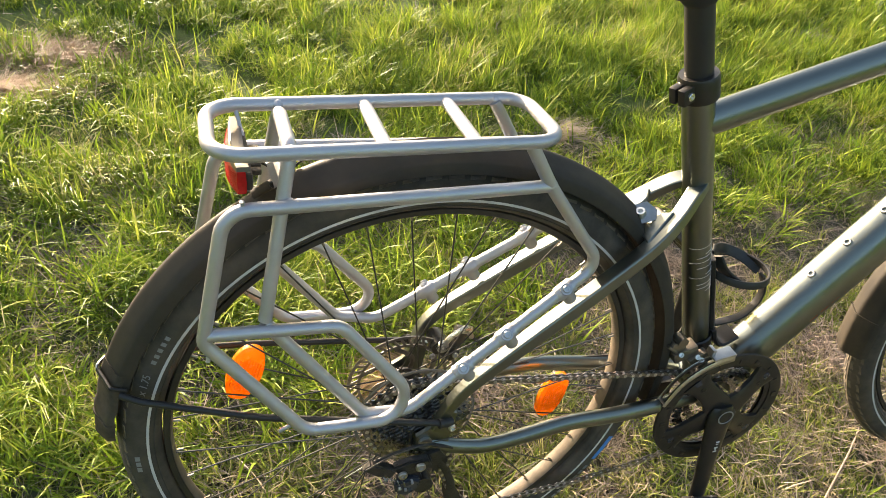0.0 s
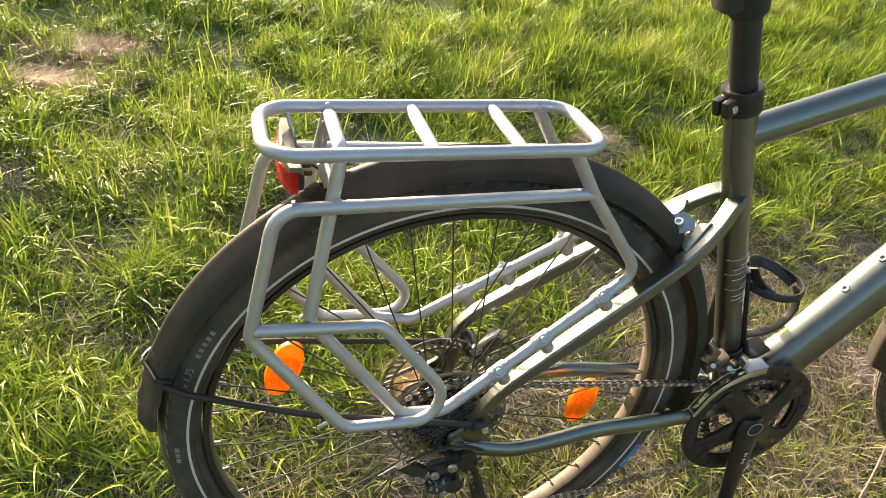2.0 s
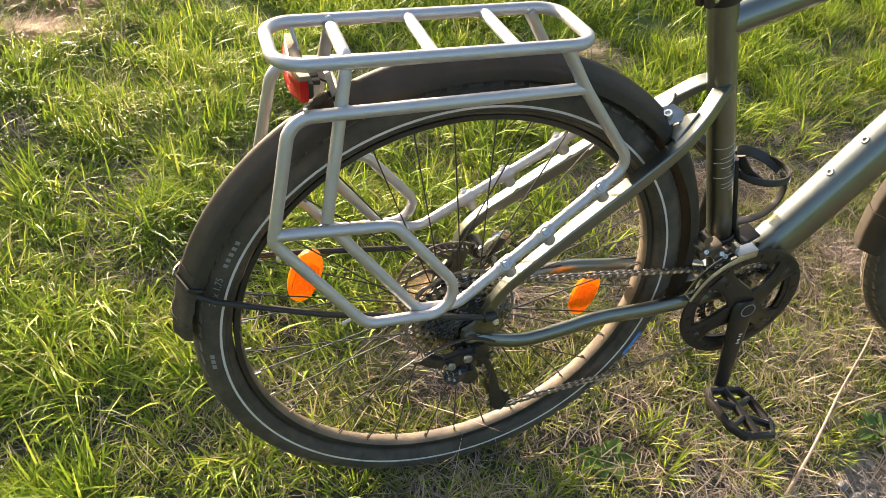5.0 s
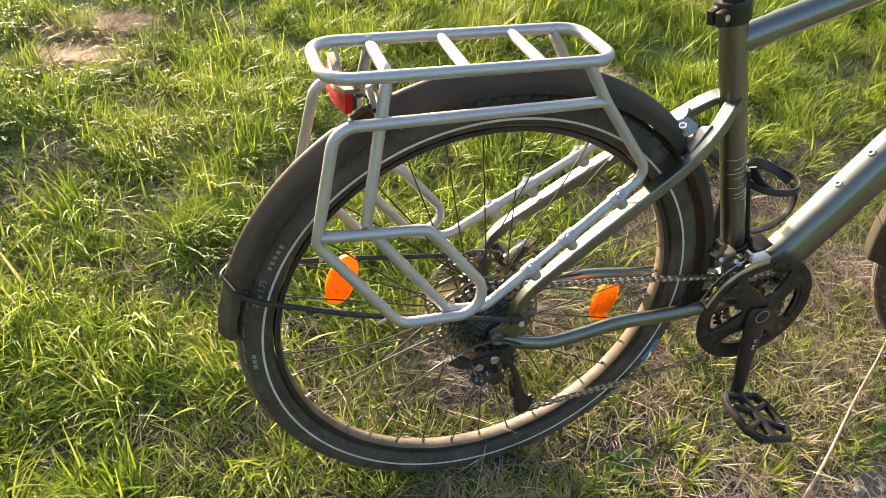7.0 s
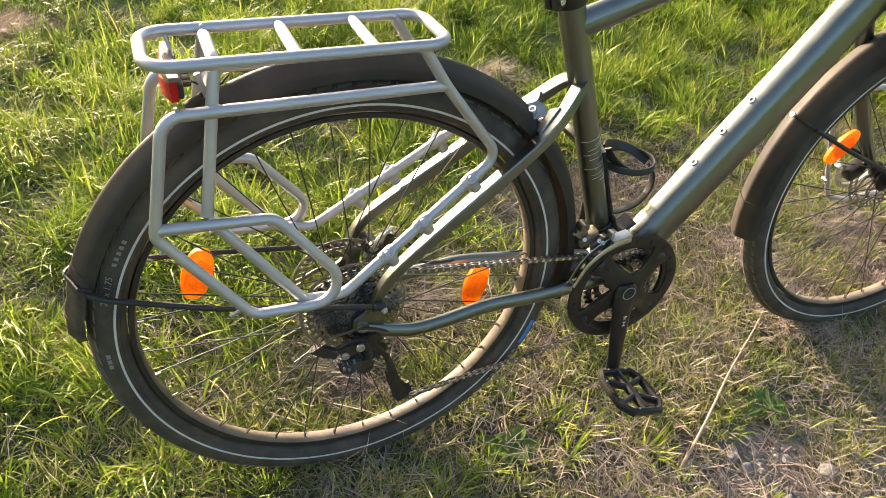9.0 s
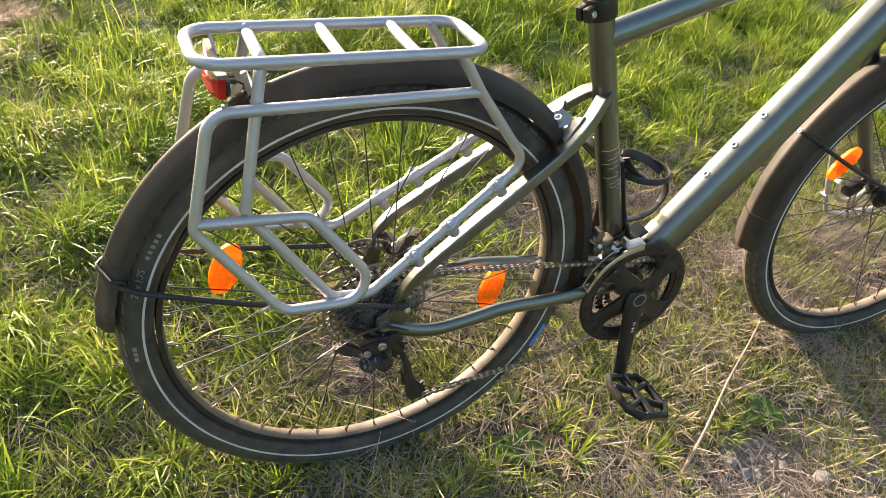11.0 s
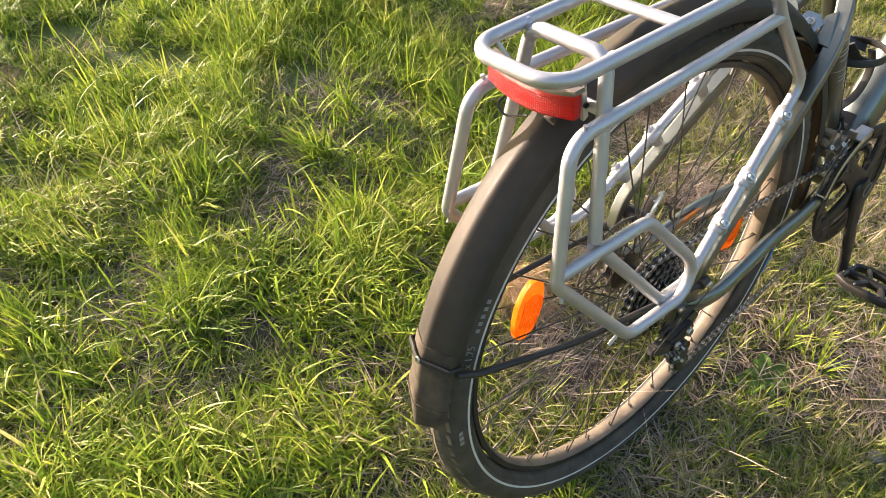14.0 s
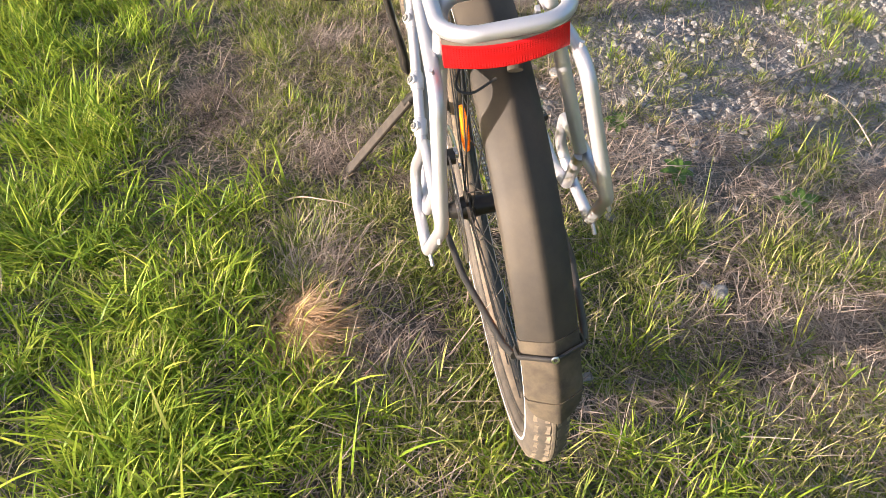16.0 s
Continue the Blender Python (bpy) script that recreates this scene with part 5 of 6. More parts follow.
    part("cable_tail", tube([(-0.078, -0.080, -0.014), (-0.092, -0.081, -0.022), (-0.106, -0.082, -0.030)], 0.0005, seg=6), M_STEEL, der, "bare cable end")


build_derailleur()
# front derailleur
bm = bmesh.new()
for y in (-0.062, -0.047):
    pts = curve([(0.374, y, -0.024), (0.392, y, 0.012), (0.414, y, 0.034), (0.440, y, 0.048), (0.470, y, 0.056)], 5)
    sweep(bm, pts, [0.0032 + 0.0035 * i / (len(pts) - 1) for i in range(len(pts))], seg=8, ry=0.0013)
rod(bm, (0.376, -0.062, -0.022), (0.376, -0.047, -0.022), 0.0022, 8)
fd = part("front_derailleur", bm, M_STEEL, bicycle, "bright steel front derailleur with long cage")
bm = bmesh.new()
box(bm, (0.452, -0.054, 0.060), (0.036, 0.020, 0.004), Matrix.Rotation(radians(-10), 3, "Y"), 0.0012)
box(bm, (0.436, -0.049, 0.064), (0.006, 0.014, 0.012), bevel=0.0012)
part("cage_bridge", bm, M_STEEL, fd, "bright bridge plate over the chain")
bm = bmesh.new()
box(bm, (0.404, -0.028, 0.052), (0.040, 0.022, 0.018), Matrix.Rotation(radians(-22), 3, "Y"), 0.003)
box(bm, (0.388, -0.028, 0.066), (0.024, 0.018, 0.012), Matrix.Rotation(radians(24), 3, "Y"), 0.003)
box(bm, (0.424, -0.038, 0.046), (0.030, 0.012, 0.012), Matrix.Rotation(radians(-30), 3, "Y"), 0.002)
disc_y(bm, (0.390, 0, 0.078), 0.008, -0.040, -0.022, 14)
rod(bm, (0.370, -0.034, 0.070), (0.412, -0.036, 0.040), 0.0028, 8)
part("derailleur_body", bm, M_LINK, fd, "brownish worn steel linkage")
bm = bmesh.new()
lathe([(0.0215, -0.010), (0.0235, -0.008), (0.0235, 0.008), (0.0215, 0.010), (0.0190, 0.0)], 28, bm=bm)
c = seat_top - seat_dir * ((seat_top.z - 0.048) / seat_dir.z)
bmesh.ops.transform(bm, matrix=Matrix.Translation(c) @ vec((0, 1, 0)).rotation_difference(seat_dir).to_matrix().to_4x4(), verts=bm.verts)
part("clamp_band", bm, M_BLACK, fd, "black clamp band round the seat tube")
for x, y, z in ((0.418, -0.045, 0.052), (0.427, -0.045, 0.045), (0.392, -0.040, 0.056)):
    bolt("pivot_bolt", fd, (x, y, z), (-0.3, -0.8, 0.5), 0.0042, 0.003, M_STEEL)

# chain
def chain_path():
    """Round the small sprocket, the big ring and the jockey wheels."""
    pts = []
    top_r, ring_r = 0.030, 0.0965
    yr, yc = -0.0500, -0.0500
    rc = vec(ringc)
    def arc(c, r, a0, a1, n, y):
        for i in range(n + 1):
            a = radians(a0 + (a1 - a0) * i / n)
            pts.append(vec((c[0] + r * math.cos(a), y, c[2] + r * math.sin(a))))
    arc((0, 0, 0), 0.0690, 215, 97, 16, -0.0330)
    arc(rc, 0.0680, 97, 10, 12, -0.0430)
    for i in range(1, 13):
        a, r = radians(10 - 105 * i / 12), 0.068 + 0.026 * i / 12
        pts.append(vec((rc.x + r * math.cos(a), -0.043, rc.z + r * math.sin(a))))
    pts.extend(curve([(0.440, -0.042, -0.154), (0.390, -0.041, -0.172), (0.283, -0.040, -0.192), (0.216, -0.039, -0.199), (0.120, -0.038, -0.211)], 4))
    arc((0.078, 0, -0.198), 0.0205, -70, -245, 10, -0.038)
    arc((0.034, 0, -0.086), 0.0205, -70, 110, 8, -0.036)
    return pts


def build_chain():
    pts = chain_path()
    pts.append(pts[0])
    lens = [0.0]
    for a, b in zip(pts, pts[1:]):
        lens.append(lens[-1] + (b - a).length)
    pitch = 0.0127
    n = int(lens[-1] / pitch)
    def at(s):
        s = s % lens[-1]
        i = max(k for k in range(len(lens)) if lens[k] <= s)
        i = min(i, len(pts) - 2)
        return pts[i].lerp(pts[i + 1], (s - lens[i]) / max(1e-9, lens[i + 1] - lens[i]))
    def link_mesh(half, name):
        bm = bmesh.new()
        for sy in (-1, 1):
            out = []
            for cx in (1, -1):
                for k in range(6):
                    a = radians(-120 + 240 * k / 5 + (0 if cx > 0 else 180))
                    out.append((cx * pitch / 2 + 0.0044 * math.cos(a), 0.0044 * math.sin(a)))
                out.append((0.0, 0.0024 * cx))
            plate(bm, out, sy * half, sy * (half + 0.0010))
        me = bpy.data.meshes.new(name)
        bmesh.ops.recalc_face_normals(bm, faces=bm.faces)
        bm.to_mesh(me)
        bm.free()
        me.materials.append(M_CHAIN)
        return me
    outer, inner = link_mesh(0.0026, "chain_link"), link_mesh(0.0014, "chain_link")
    bm = bmesh.new()
    for i in range(n):
        p = at(i * pitch)
        rod(bm, p + vec((0, -0.0042, 0)), p + vec((0, 0.0042, 0)), 0.0027, 8)
    chain = part("chain", bm, M_BOLT, bicycle, "oily steel roller chain")
    for i in range(n):
        a, b = at(i * pitch), at((i + 1) * pitch)
        d = (b - a).normalized()
        ob = new("chain_link", outer if i % 2 else inner)
        ob.parent = chain
        ob.matrix_local = Matrix.Translation((a + b) / 2) @ vec((1, 0, 0)).rotation_difference(d).to_matrix().to_4x4()


build_chain()

# bottle cage behind the seat tube's front face
bm = bmesh.new()
sweep(bm, curve([(0.418, 0, 0.200), (0.436, 0, 0.150), (0.452, 0, 0.100), (0.470, 0, 0.048)], 5), 0.006, seg=10, ry=0.012)
cage = part("bottle_cage", bm, M_PLASTIC, bicycle, "black plastic bottle cage")
def ring_pts(centre, r, a0, a1, n, tilt=0.0):
    pts = []
    fwd = vec((0.955, 0, 0.297))
    for i in range(n + 1):
        a = radians(a0 + (a1 - a0) * i / n)
        pts.append(vec(centre) + fwd * (r * math.cos(a)) + vec((0, r * math.sin(a), 0)) + seat_dir * (tilt * math.cos(a)))
    return pts


part("cage_ring", tube(ring_pts((0.476, 0, 0.172), 0.0420, 0, 360, 44, -0.014), 0.0018, seg=12, ry=0.0056, up=tuple(seat_dir), square=0.5), M_PLASTIC, cage)
part("cage_strap", tube(curve([(0.428, 0.006, 0.196), (0.446, 0.024, 0.193), (0.474, 0.034, 0.184), (0.504, 0.026, 0.172), (0.522, 0.006, 0.160)], 6), 0.0018, seg=10, ry=0.0080, up=tuple(seat_dir), square=0.5), M_PLASTIC, cage)
part("cage_tongue", tube(curve([(0.424, -0.006, 0.204), (0.432, -0.012, 0.190), (0.446, -0.014, 0.176), (0.462, -0.030, 0.166)], 6), 0.0022, seg=10, ry=0.0095, up=tuple(seat_dir), square=0.5), M_PLASTIC, cage)
part("cage_arm", tube(curve([(0.521, -0.004, 0.158), (0.531, -0.006, 0.133), (0.528, -0.006, 0.108), (0.511, -0.005, 0.085), (0.486, 0, 0.073), (0.462, 0, 0.072)], 6), 0.0024, seg=10, ry=0.0065, square=0.6), M_PLASTIC, cage)
part("cage_foot", tube(curve([(0.462, 0, 0.070), (0.474, 0, 0.046), (0.490, 0, 0.038), (0.512, 0, 0.050)], 5), 0.0045, seg=10, ry=0.018, square=0.6), M_PLASTIC, cage)
for x, z in ((0.4265, 0.176), (0.455, 0.085)):
    bolt("cage_bolt", cage, (x + 0.004, 0, z + 0.001), (0.95, 0, 0.31), 0.005, 0.003)

# ---- rear rack ----
TUBE = 0.0073
rect = bend([(-0.05, -0.058, 0.4185), (0.120, -0.058, 0.4185), (0.120, 0.058, 0.4185), (-0.236, 0.058, 0.4185), (-0.236, -0.058, 0.4185), (-0.051, -0.058, 0.4185)], [0.030, 0.030, 0.034, 0.034])
rack = part("rear_rack", sweep(bmesh.new(), rect[:-1], TUBE, seg=16, closed=True, up=(0, 0, 1)), M_RACK, bicycle, "bare silver aluminium tube rear rack")
def bars(x, name):
    pts = [(x, -0.058, 0.4180), (x, 0.058, 0.4180)]
    return part(name, tube(pts, 0.0078, seg=14, ry=0.0056, up=(0, 0, 1)), M_RACK, rack)


for x in (-0.070, 0.0245):
    bars(x, "cross_bar")
# hoop, rear struts, lower slope and stays in one bent tube on each side
def strut_path(s):
    f = lambda x, z, dy=0.0: (x, -s * (-(side_y(z)) - dy), z)
    return [(-0.1955, -s * 0.0753, 0.2335), f(-0.088, 0.092, 0.010), (-0.033, -s * 0.088, 0.0835), (0.203, -s * 0.0550, 0.2505), (0.1170, -s * 0.0540, 0.3630), (0.0835, -s * 0.0545, 0.4165)]


hoop_pts = bend([(-0.1945, -0.0755, 0.2365), (-0.162, -0.0480, 0.4175), (-0.162, 0.0480, 0.4175), (-0.1945, 0.0755, 0.2365)], [0.020, 0.020])
part("rear_hoop", tube(hoop_pts, TUBE, seg=16), M_RACK, rack, "bent hoop of silver tube")
for s in (1, -1):
    sp = strut_path(s)
    part("stay_tube", tube(bend(sp, [0.022, 0.035, 0.022, 0.2]), TUBE, seg=16), M_RACK, rack, "long bent silver stay tube")
    g = lambda x, z: (x, s * side_y(z), z)
    loop = bend([(0.1170, -s * 0.0540, 0.3625), (-0.227, -s * 0.0680, 0.3660), (-0.2575, -s * 0.0845, 0.2225), g(-0.157, 0.0905), g(-0.005, 0.0850), g(-0.116, 0.2220), (-0.253, -s * 0.0835, 0.2315)], [0.030, 0.016, 0.030, 0.033, 0.026])
    part("side_loop", tube(loop, TUBE, seg=16), M_RACK, rack, "bent silver side loop for bags")
    # small pins on the corners
    for a, b in (((-0.2085, -0.0675, 0.366), (-0.2100, -0.0690, 0.3765)), ((-0.251, -0.0855, 0.215), (-0.2545, -0.0890, 0.2010)), ((-0.170, side_y(0.103), 0.103), (-0.186, side_y(0.1) + 0.001, 0.094))):
        bm = bmesh.new()
        rod(bm, (a[0], s * a[1], a[2]), (b[0], s * b[1], b[2]), 0.0024, 8)
        part("stop_pin", bm, M_RACK, rack)
    # weld beads
    for c, r in (((0.1170, -s * 0.0540, 0.3630), 0.0080), ((-0.1670, -s * 0.0600, 0.3645), 0.0083), (g(-0.1935, 0.2265), 0.0080), ((0.0835, s * -0.0558, 0.418), 0.0066), ((-0.162, s * -0.0545, 0.4185), 0.0066)):
        bm = bmesh.new()
        bmesh.ops.create_icosphere(bm, subdivisions=2, radius=r, matrix=Matrix.Translation(c))
        part("weld", bm, M_RACK, rack)
    # clamps with bolts that hold the rack to the seat stay
    line_a, line_b = vec(sp[2]), vec(sp[3])
    d = (line_b - line_a).normalized()
    for p in ((0.1597, -0.0679, 0.2232), (0.0876, -0.0796, 0.1716), (0.0338, -0.0858, 0.1336)):
        p = vec((p[0], s * p[1], p[2]))
        c = line_a + d * (p - line_a).dot(d)
        out = (p - c)
        out = (vec((-0.25, -s * 0.75, 0.62))).normalized()
        bm = bmesh.new()
        sweep(bm, [c - d * 0.0125, c - d * 0.0105, c + d * 0.0105, c + d * 0.0125], [0.0082, 0.0094, 0.0094, 0.0082], seg=18)
        sweep(bm, [c + out * 0.002, c + out * 0.0096, c + out * 0.0104], [0.0082, 0.0078, 0.0072], seg=18)
        down = (vec((0.55, s * 0.05, -0.84))).normalized()
        sweep(bm, [c + down * 0.002, c + down * 0.020], [0.0092, 0.0080], seg=14)
        clampo = part("rack_clamp", bm, M_RACK, rack, "silver clamp with washer and bolt")
        bm = bmesh.new()
        sweep(bm, [c + out * 0.0102, c + out * 0.0112], 0.0068, seg=18)
        part("washer", bm, M_RACK, rack)
        bolt("clamp_bolt", rack, tuple(c + out * 0.0110), tuple(out), 0.0048, 0.0032, M_STEEL)
# cross plate that carries the lamp
bm = bmesh.new()
box(bm, (-0.168, 0, 0.366), (0.004, 0.112, 0.012), Matrix.Rotation(radians(20), 3, "Y"), 0.0015)
part("cross_plate", bm, M_RACK, rack, "flat silver plate with holes")
bm = slab(bmesh.new(), [(-0.184, -0.036, 0.399), (-0.178, -0.036, 0.402), (-0.165, -0.030, 0.351), (-0.171, -0.030, 0.348)], 0.004)
part("mount_tab", bm, M_RACK, rack, "flat silver tab with a screw hole")
bolt("tab_screw", rack, (-0.1735, -0.0355, 0.368), (-0.2, -1, 0.1), 0.003, 0.0015, M_BLACK)
bm = sweep(bmesh.new(), [(-0.196, -0.010, 0.350), (-0.176, -0.012, 0.362)], 0.0045, seg=12, ry=0.0075)
part("guard_lug", bm, M_FLAP, guard, "dusty brown mounting lug on the mudguard")
part("wire_bracket", tube([(-0.205, 0.050, 0.415), (-0.200, 0.030, 0.392), (-0.196, 0.020, 0.372)], 0.0022, seg=8), M_RACK, rack)


# rear lamp
def lamp_ring(z, grow=0.0):
    """The lamp's curved rear line at a height."""
    pts = []
    for i in range(25):
        f = -1 + 2 * i / 24
        pts.append(vec((-0.2125 - (0.0065 + grow) * (1 - abs(f) ** 2.3), 0.0570 * f, z + 0.0065 * f * f - 0.0005)))
    return pts


def lamp_body(z_levels, material, name, parent, label, back=0.018):
    """A shell between levels of height; the rear follows the curve, the front lies a depth behind it."""
    bm = bmesh.new()
    rows = []
    for z, g in z_levels:
        fr = lamp_ring(z, g)
        bk = [p + vec((back + g * 0.3, 0, 0)) for p in fr[::-1]]
        rows.append([bm.verts.new(p) for p in fr + bk])
    n = len(rows[0])
    for a, b in zip(rows, rows[1:]):
        for k in range(n):
            bm.faces.new((a[k], a[(k + 1) % n], b[(k + 1) % n], b[k]))
    bm.faces.new(rows[0][::-1])
    bm.faces.new(rows[-1])
    return part(name, bm, material, parent, label)


lamp = lamp_body(((0.3950, -0.001), (0.3975, -0.002), (0.3995, -0.004), (0.4000, -0.006)), M_CLEAR, "rear_lamp", bicycle, "flat rear lamp with red reflector lens and smoky clear top", 0.013)
lamp_body(((0.3715, -0.003), (0.3730, 0.001), (0.3830, 0.002), (0.3930, 0.001), (0.3948, -0.001)), M_RED, "lens", lamp, "red ribbed reflector lens", 0.008)
# fine raised cells of the reflector
bm = bmesh.new()
for i in range(44):
    f = -0.95 + 1.9 * (i + 0.5) / 44
    for j in range(9):
        z = 0.3735 + 0.0190 * (j + 0.5) / 9 + 0.0065 * f * f
        x = -0.2125 - 0.0083 * (1 - abs(f) ** 2.3) - 0.0004
        g = [bm.verts.new((x + 0.0007, 0.0570 * f + u, z + v)) for u, v in ((-0.0010, -0.0010), (0.0010, -0.0010), (0.0010, 0.0010), (-0.0010, 0.0010))]
        tip = bm.verts.new((x, 0.0570 * f, z))
        for k in range(4):
            bm.faces.new((g[k], g[(k + 1) % 4], tip))
cells = part("lens_texture", bm, M_RED, lamp, smooth=False)
cells["kind"] = "stuff"
bm = bmesh.new()
box(bm, (-0.2025, 0, 0.3870), (0.010, 0.106, 0.019), bevel=0.004)
box(bm, (-0.194, -0.012, 0.384), (0.014, 0.012, 0.008), bevel=0.002)
box(bm, (-0.194, -0.032, 0.388), (0.012, 0.008, 0.006), bevel=0.002)
box(bm, (-0.193, 0.020, 0.384), (0.014, 0.014, 0.008), bevel=0.002)
part("housing", bm, M_GUARD, lamp, "black lamp housing with plugs")
part("lamp_wire", tube(curve([(-0.205, 0.010, 0.352), (-0.210, 0.035, 0.344), (-0.208, 0.048, 0.352), (-0.190, 0.040, 0.362), (-0.160, 0.030, 0.352), (-0.140, 0.02, 0.372)], 6), 0.0013, seg=6), M_PLASTIC, lamp, "thin black lamp wire")
bolt("lamp_bolt", lamp, (-0.178, -0.030, 0.372), (0, -1, 0), 0.0035, 0.003, M_BLACK)

# side stand on the far side
bm = bmesh.new()
sweep(bm, [(0.440, 0.075, -0.100), (0.450, 0.088, -0.120), (0.528, 0.242, -0.326), (0.534, 0.250, -0.338)], 0.0115, seg=12, ry=0.006, square=0.6)
stand = part("side_stand", bm, M_STAND, bicycle, "dusty grey metal side stand")
bm = bmesh.new()
box(bm, (0.418, 0.030, -0.060), (0.040, 0.060, 0.034), bevel=0.005)
rod(bm, (0.425, 0.045, -0.065), (0.448, 0.085, -0.115), 0.010, 12)
part("stand_mount", bm, M_BLACK, stand)

# ---- loose things on the ground ----
def ground_pt(p):
    """A plan point given in the bicycle's coordinates, set down on the ground."""
    q = BIKE @ (vec(p) * SIZE)
    return q.x, q.y, float(height(q.x, q.y))


def stone_mesh(name, seed, sub=2):
    bm = bmesh.new()
    bmesh.ops.create_icosphere(bm, subdivisions=sub, radius=1.0)
    r = random.Random(seed)
    off = vec((r.uniform(0, 50), r.uniform(0, 50), r.uniform(0, 50)))
    for v in bm.verts:
        v.co *= 1 + 0.45 * (noise.noise(v.co * 0.9 + off)) + 0.12 * noise.noise(v.co * 2.6 + off)
        v.co.z *= 0.62
    me = bpy.data.meshes.new(name)
    bm.to_mesh(me)
    bm.free()
    me.materials.append(M_STONE)
    return me


def gravel():
    """Small stones trodden into the track, one mesh."""
    src = []
    for k in range(8):
        me = stone_mesh("tmp", k, 1)
        co = np.empty(len(me.vertices) * 3)
        me.vertices.foreach_get("co", co)
        src.append((co.reshape(-1, 3), np.array([p.vertices[:] for p in me.polygons])))
        bpy.data.meshes.remove(me)
    n = 34000
    x, y = rng.uniform(-0.6, 2.6, n), rng.uniform(-2.0, 0.3, n)
    chance = stony(x, y) + 0.02
    ok = rng.random(n) < chance
    x, y = x[ok], y[ok]
    size = np.clip(rng.lognormal(-5.45, 0.55, len(x)), 0.0016, 0.015)
    V, F, base = [], [], 0
    z = height(x, y)
    for i in range(len(x)):
        co, fc = src[i % 8]
        a = rng.uniform(0, 6.28)
        c, s = math.cos(a), math.sin(a)
        p = co * size[i]
        V.append(np.stack([p[:, 0] * c - p[:, 1] * s + x[i], p[:, 0] * s + p[:, 1] * c + y[i], p[:, 2] + z[i] + size[i] * 0.2], -1))
        F.append(fc + base)
        base += len(co)
    me = bpy.data.meshes.new("gravel")
    me.from_pydata(np.concatenate(V).tolist(), [], np.concatenate(F).tolist())
    me.materials.append(M_STONE)
    tagged(new("gravel", me), "small grey stones trodden into the track", "gravel", kind="stuff")


gravel()

pebble_mesh = stone_mesh("pebble", 21, 3)
for (px, py, pz), size in (((0.058, -0.443, -0.428), 0.017), ((0.085, -0.425, -0.42), 0.010), ((0.30, -0.30, -0.40), 0.012), ((0.86, -0.33, -0.40), 0.017), ((0.74, -0.36, -0.4), 0.013), ((0.80, -0.28, -0.4), 0.011), ((0.70, -0.24, -0.4), 0.010)):
    x, y, z = ground_pt((px, py, pz))
    ob = new("pebble", pebble_mesh)
    ob.matrix_world = Matrix.LocRotScale((x, y, z + size * 0.6), Euler((0.2, 0.1, px * 40)), (size, size, size))
    tagged(ob, "pale grey pebble lying on the straw", "stone", "pebbles on the track")


def weed(p, size, seed, count=9):
    """A low rosette of broad leaves."""
    r = random.Random(seed)
    x, y, z = ground_pt(p)
    root = new("weed")
    root.matrix_world = pose(x, y, z)
    tagged(root, "low green rosette of broad weed leaves", "weed", "weeds in the grass")
    for i in range(count):
        bm = bmesh.new()
        a = 2 * math.pi * i / count + r.uniform(-0.3, 0.3)
        l, w = size * r.uniform(0.7, 1.2), size * r.uniform(0.16, 0.24)
        rise = r.uniform(0.25, 0.8)
        rows = []
        for k in range(7):
            t = k / 6
            wid = w * math.sin(math.pi * min(1, 0.12 + t * 0.88)) ** 0.8 * (1 if k < 6 else 0.05)
            zz = size * rise * (t - 0.75 * t * t) + 0.006
            rows.append([bm.verts.new((l * t, u * wid, zz + abs(u) * wid * 0.35)) for u in (-1, 0, 1)])
        for q, s in zip(rows, rows[1:]):
            for k in range(2):
                bm.faces.new((q[k], q[k + 1], s[k + 1], s[k]))
        bmesh.ops.transform(bm, matrix=Matrix.Rotation(a, 4, "Z"), verts=bm.verts)
        part("leaf", bm, M_LEAF, root)


weed((0.2892, -0.0919, -0.3656), 0.055, 1)
weed((0.84, -0.16, -0.38), 0.050, 2, 11)
weed((0.62, -0.42, -0.41), 0.045, 3)
weed((0.42, -0.50, -0.41), 0.050, 4, 10)
weed((0.274, -0.717, -0.46), 0.055, 6, 11)
weed((-0.23, -0.326, -0.409), 0.040, 7, 6)
weed((-0.13, -0.30, -0.39), 0.030, 5, 7)


def stalk(a, b, r, name, label, sag=0.0):
    pa, pb = vec(ground_pt(a)), vec(ground_pt(b))
    pts = []
    for i in range(13):
        t = i / 12
        p = pa.lerp(pb, t)
        p.z = float(height(p.x, p.y)) + 0.016 + 0.022 * math.sin(math.pi * t) + sag * math.sin(7 * t)
        p.x += 0.004 * math.sin(9 * t)
        pts.append(p)
    bm = bmesh.new()
    sweep(bm, pts, [r * (1 - 0.5 * i / 12) for i in range(13)], seg=7)
    tagged(part(name, bm, M_PALE), label, "stalk", "dry stalks on the ground")


stalk((0.572, -0.236, -0.387), (1.02, 0.055, -0.349), 0.0029, "dry_stalk", "long pale dry stalk lying on the straw")
stalk((0.447, 0.384, -0.315), (0.385, 0.225, -0.336), 0.0018, "dry_stalk", "reddish dry stalk lying in the grass")
stalk((0.458, -1.011, -0.499), (0.688, -1.014, -0.5), 0.0020, "dry_stalk", "thin pale dry stalk lying on the gravel")
stalk((0.750, -0.90, -0.487), (0.895, -1.24, -0.527), 0.0032, "dry_stalk", "long pale dry stalk lying on the straw")


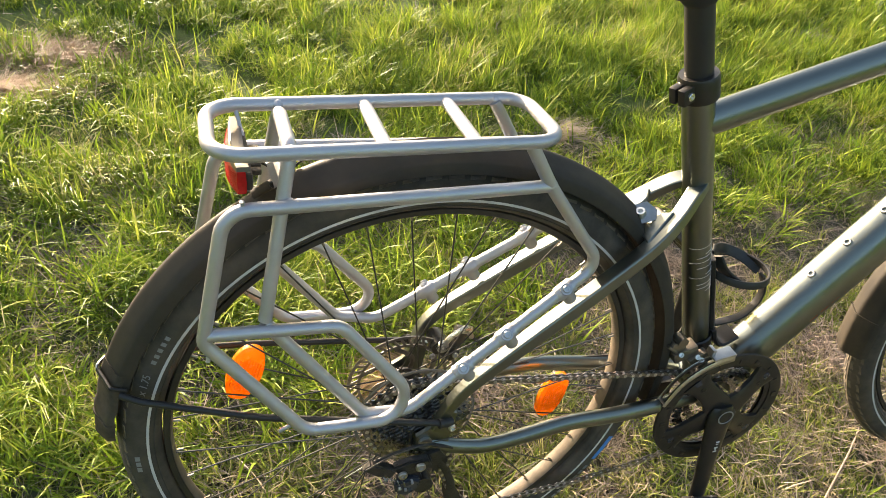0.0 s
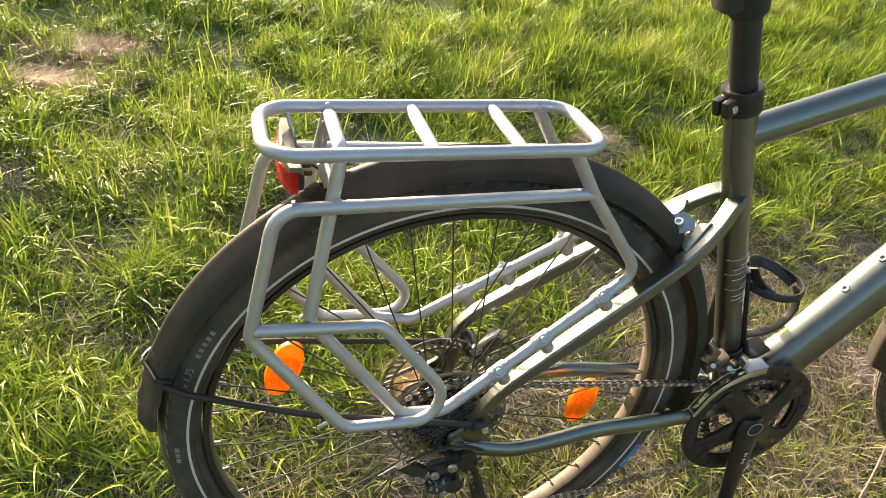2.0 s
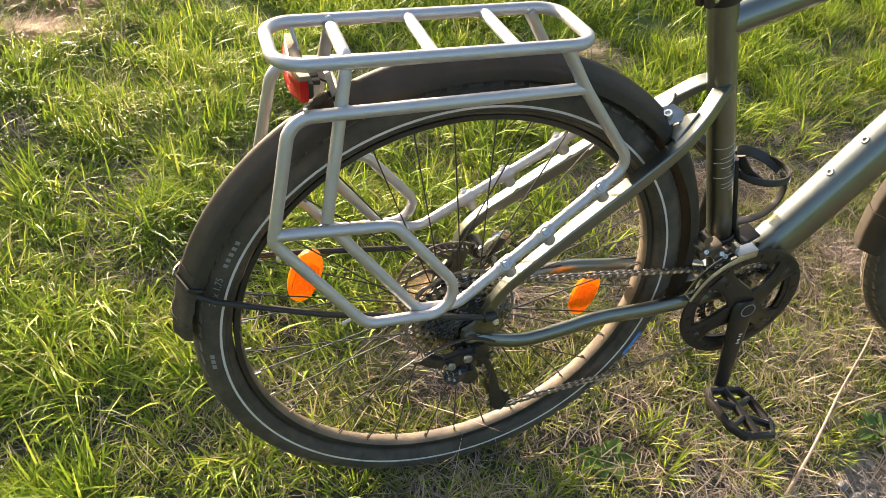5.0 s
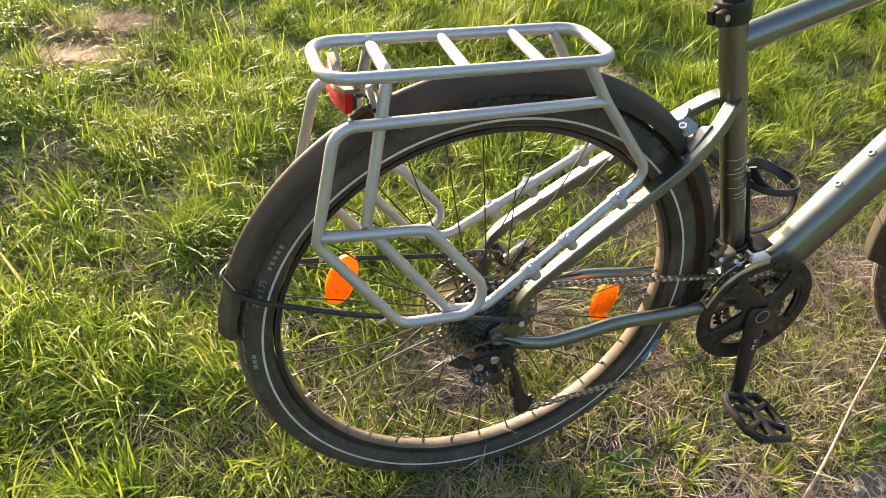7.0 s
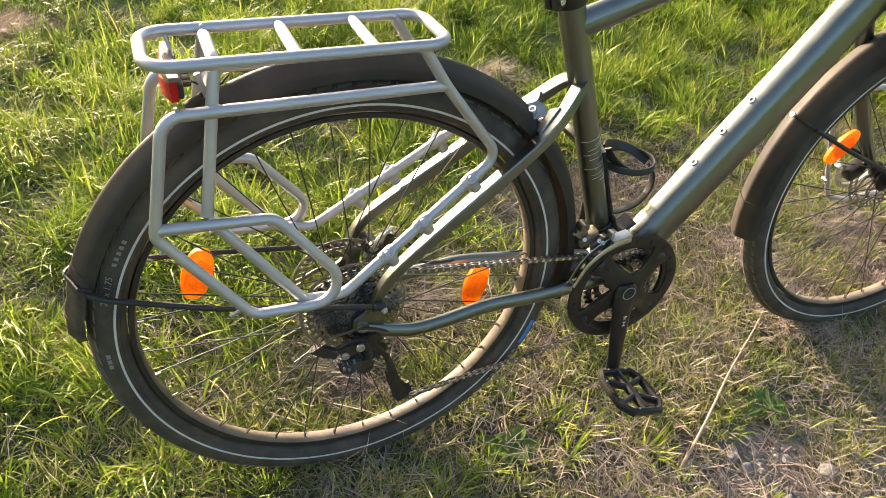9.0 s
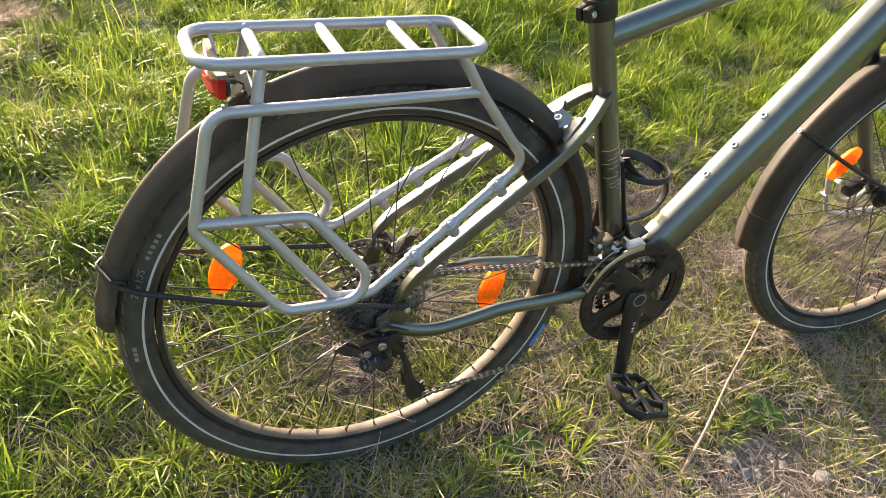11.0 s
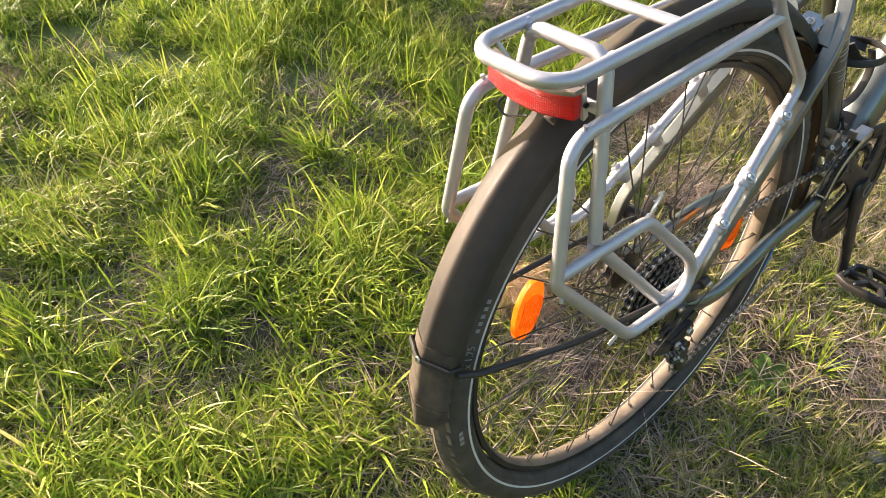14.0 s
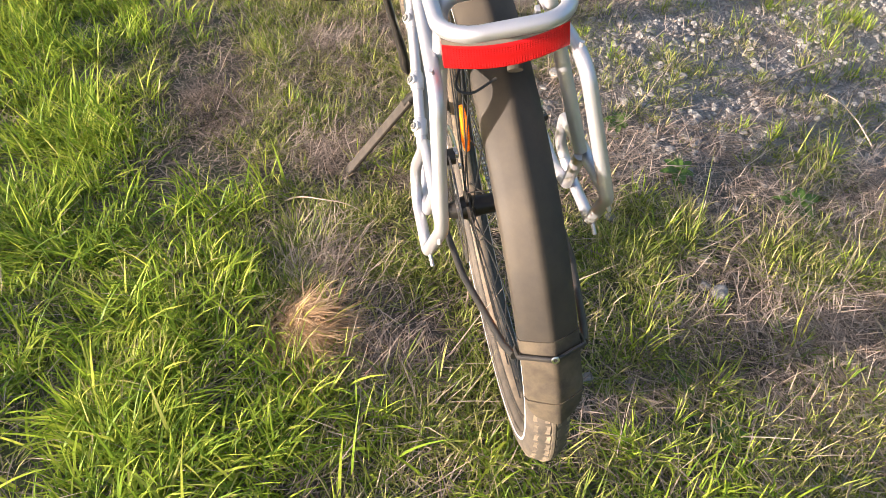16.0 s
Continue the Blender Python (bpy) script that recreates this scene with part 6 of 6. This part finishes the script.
def straw_heap(p, rx, ry, n, name, label, lift=0.04, lead=-0.7, material=M_PALE):
    x0, y0, z0 = ground_pt(p)
    x = rng.normal(0, rx * 0.5, n)
    y = rng.normal(0, ry * 0.5, n)
    r2 = (x / rx) ** 2 + (y / ry) ** 2
    x, y = x + x0, y + y0
    base = height(x, y) + lift * np.exp(-r2 * 2) * rng.random(n)
    ob = blades(name, material, x, y, rng.uniform(0.03, 0.10, n), rng.uniform(0.0014, 0.003, n), rng.normal(lead, 0.8, n), np.clip(rng.normal(1.42, 0.16, n), 0.7, 1.65), label, "straw", base_z=base, twist=rng.normal(0, 0.5, n), curl=0.7)
    return ob


straw_heap((-0.64, 1.76, -0.12), 0.24, 0.12, 3000, "straw_heap", "flat pile of tan cut straw in the grass", 0.04, 0.3, M_TAN)
straw_heap((-0.76, 1.54, -0.15), 0.19, 0.07, 1800, "straw_heap", "flat pile of tan cut straw in the grass", 0.03, 0.3, M_TAN)
straw_heap((0.094, 0.352, -0.307), 0.085, 0.065, 1500, "straw_tuft", "tan tuft of dry straw beside the wheel", 0.055, -2.4, M_TAN)
straw_heap((0.26, 0.32, -0.307), 0.14, 0.10, 450, "straw_tuft", "tan tuft of dry straw beside the wheel", 0.02)

straw_heap((2.81, 1.61, -0.15), 0.30, 0.10, 1500, "straw_patch", "thin patch of tan straw in the grass", 0.03)
straw_heap((0.82, 1.22, -0.21), 0.12, 0.07, 500, "straw_patch", "thin patch of tan straw in the grass", 0.03)
straw_heap((2.29, 1.83, -0.13), 0.16, 0.08, 600, "straw_patch", "thin patch of tan straw in the grass", 0.03)


# ---- unseen belt of leafy clumps behind the camera, added to darken low sky and reflections ----
def unseen_tree_belt():
    """A far row of unseen leafy clumps, lit from the front by the low sun's sky only."""
    r = np.random.default_rng(5)
    n = 5200
    a = r.uniform(math.radians(195), math.radians(345), n)
    d = 34 + r.normal(0, 1.6, n)
    top = 8.0 + 2.2 * np.sin(a * 9) + 1.2 * np.sin(a * 23 + 1)
    z = r.random(n) ** 0.8 * top
    x, y = d * np.cos(a), d * np.sin(a)
    size = r.uniform(0.5, 1.3, n)
    V, F = [], []
    for i in range(n):
        c = np.array([x[i], y[i], z[i]])
        for k in range(3):
            u, v = r.normal(0, 1, 3), r.normal(0, 1, 3)
            u, v = u / np.linalg.norm(u) * size[i], v / np.linalg.norm(v) * size[i]
            o = r.normal(0, 0.4, 3)
            q = len(V)
            V += [tuple(c + o - u), tuple(c + o + v), tuple(c + o + u), tuple(c + o - v)]
            F.append((q, q + 1, q + 2, q + 3))
    me = bpy.data.meshes.new("unseen_tree_belt")
    me.from_pydata(V, [], F)
    me.materials.append(M_LEAF)
    tagged(new("unseen_tree_belt", me), "unseen far belt of leafy clumps, added to darken the low sky", "trees", kind="stuff")


unseen_tree_belt()
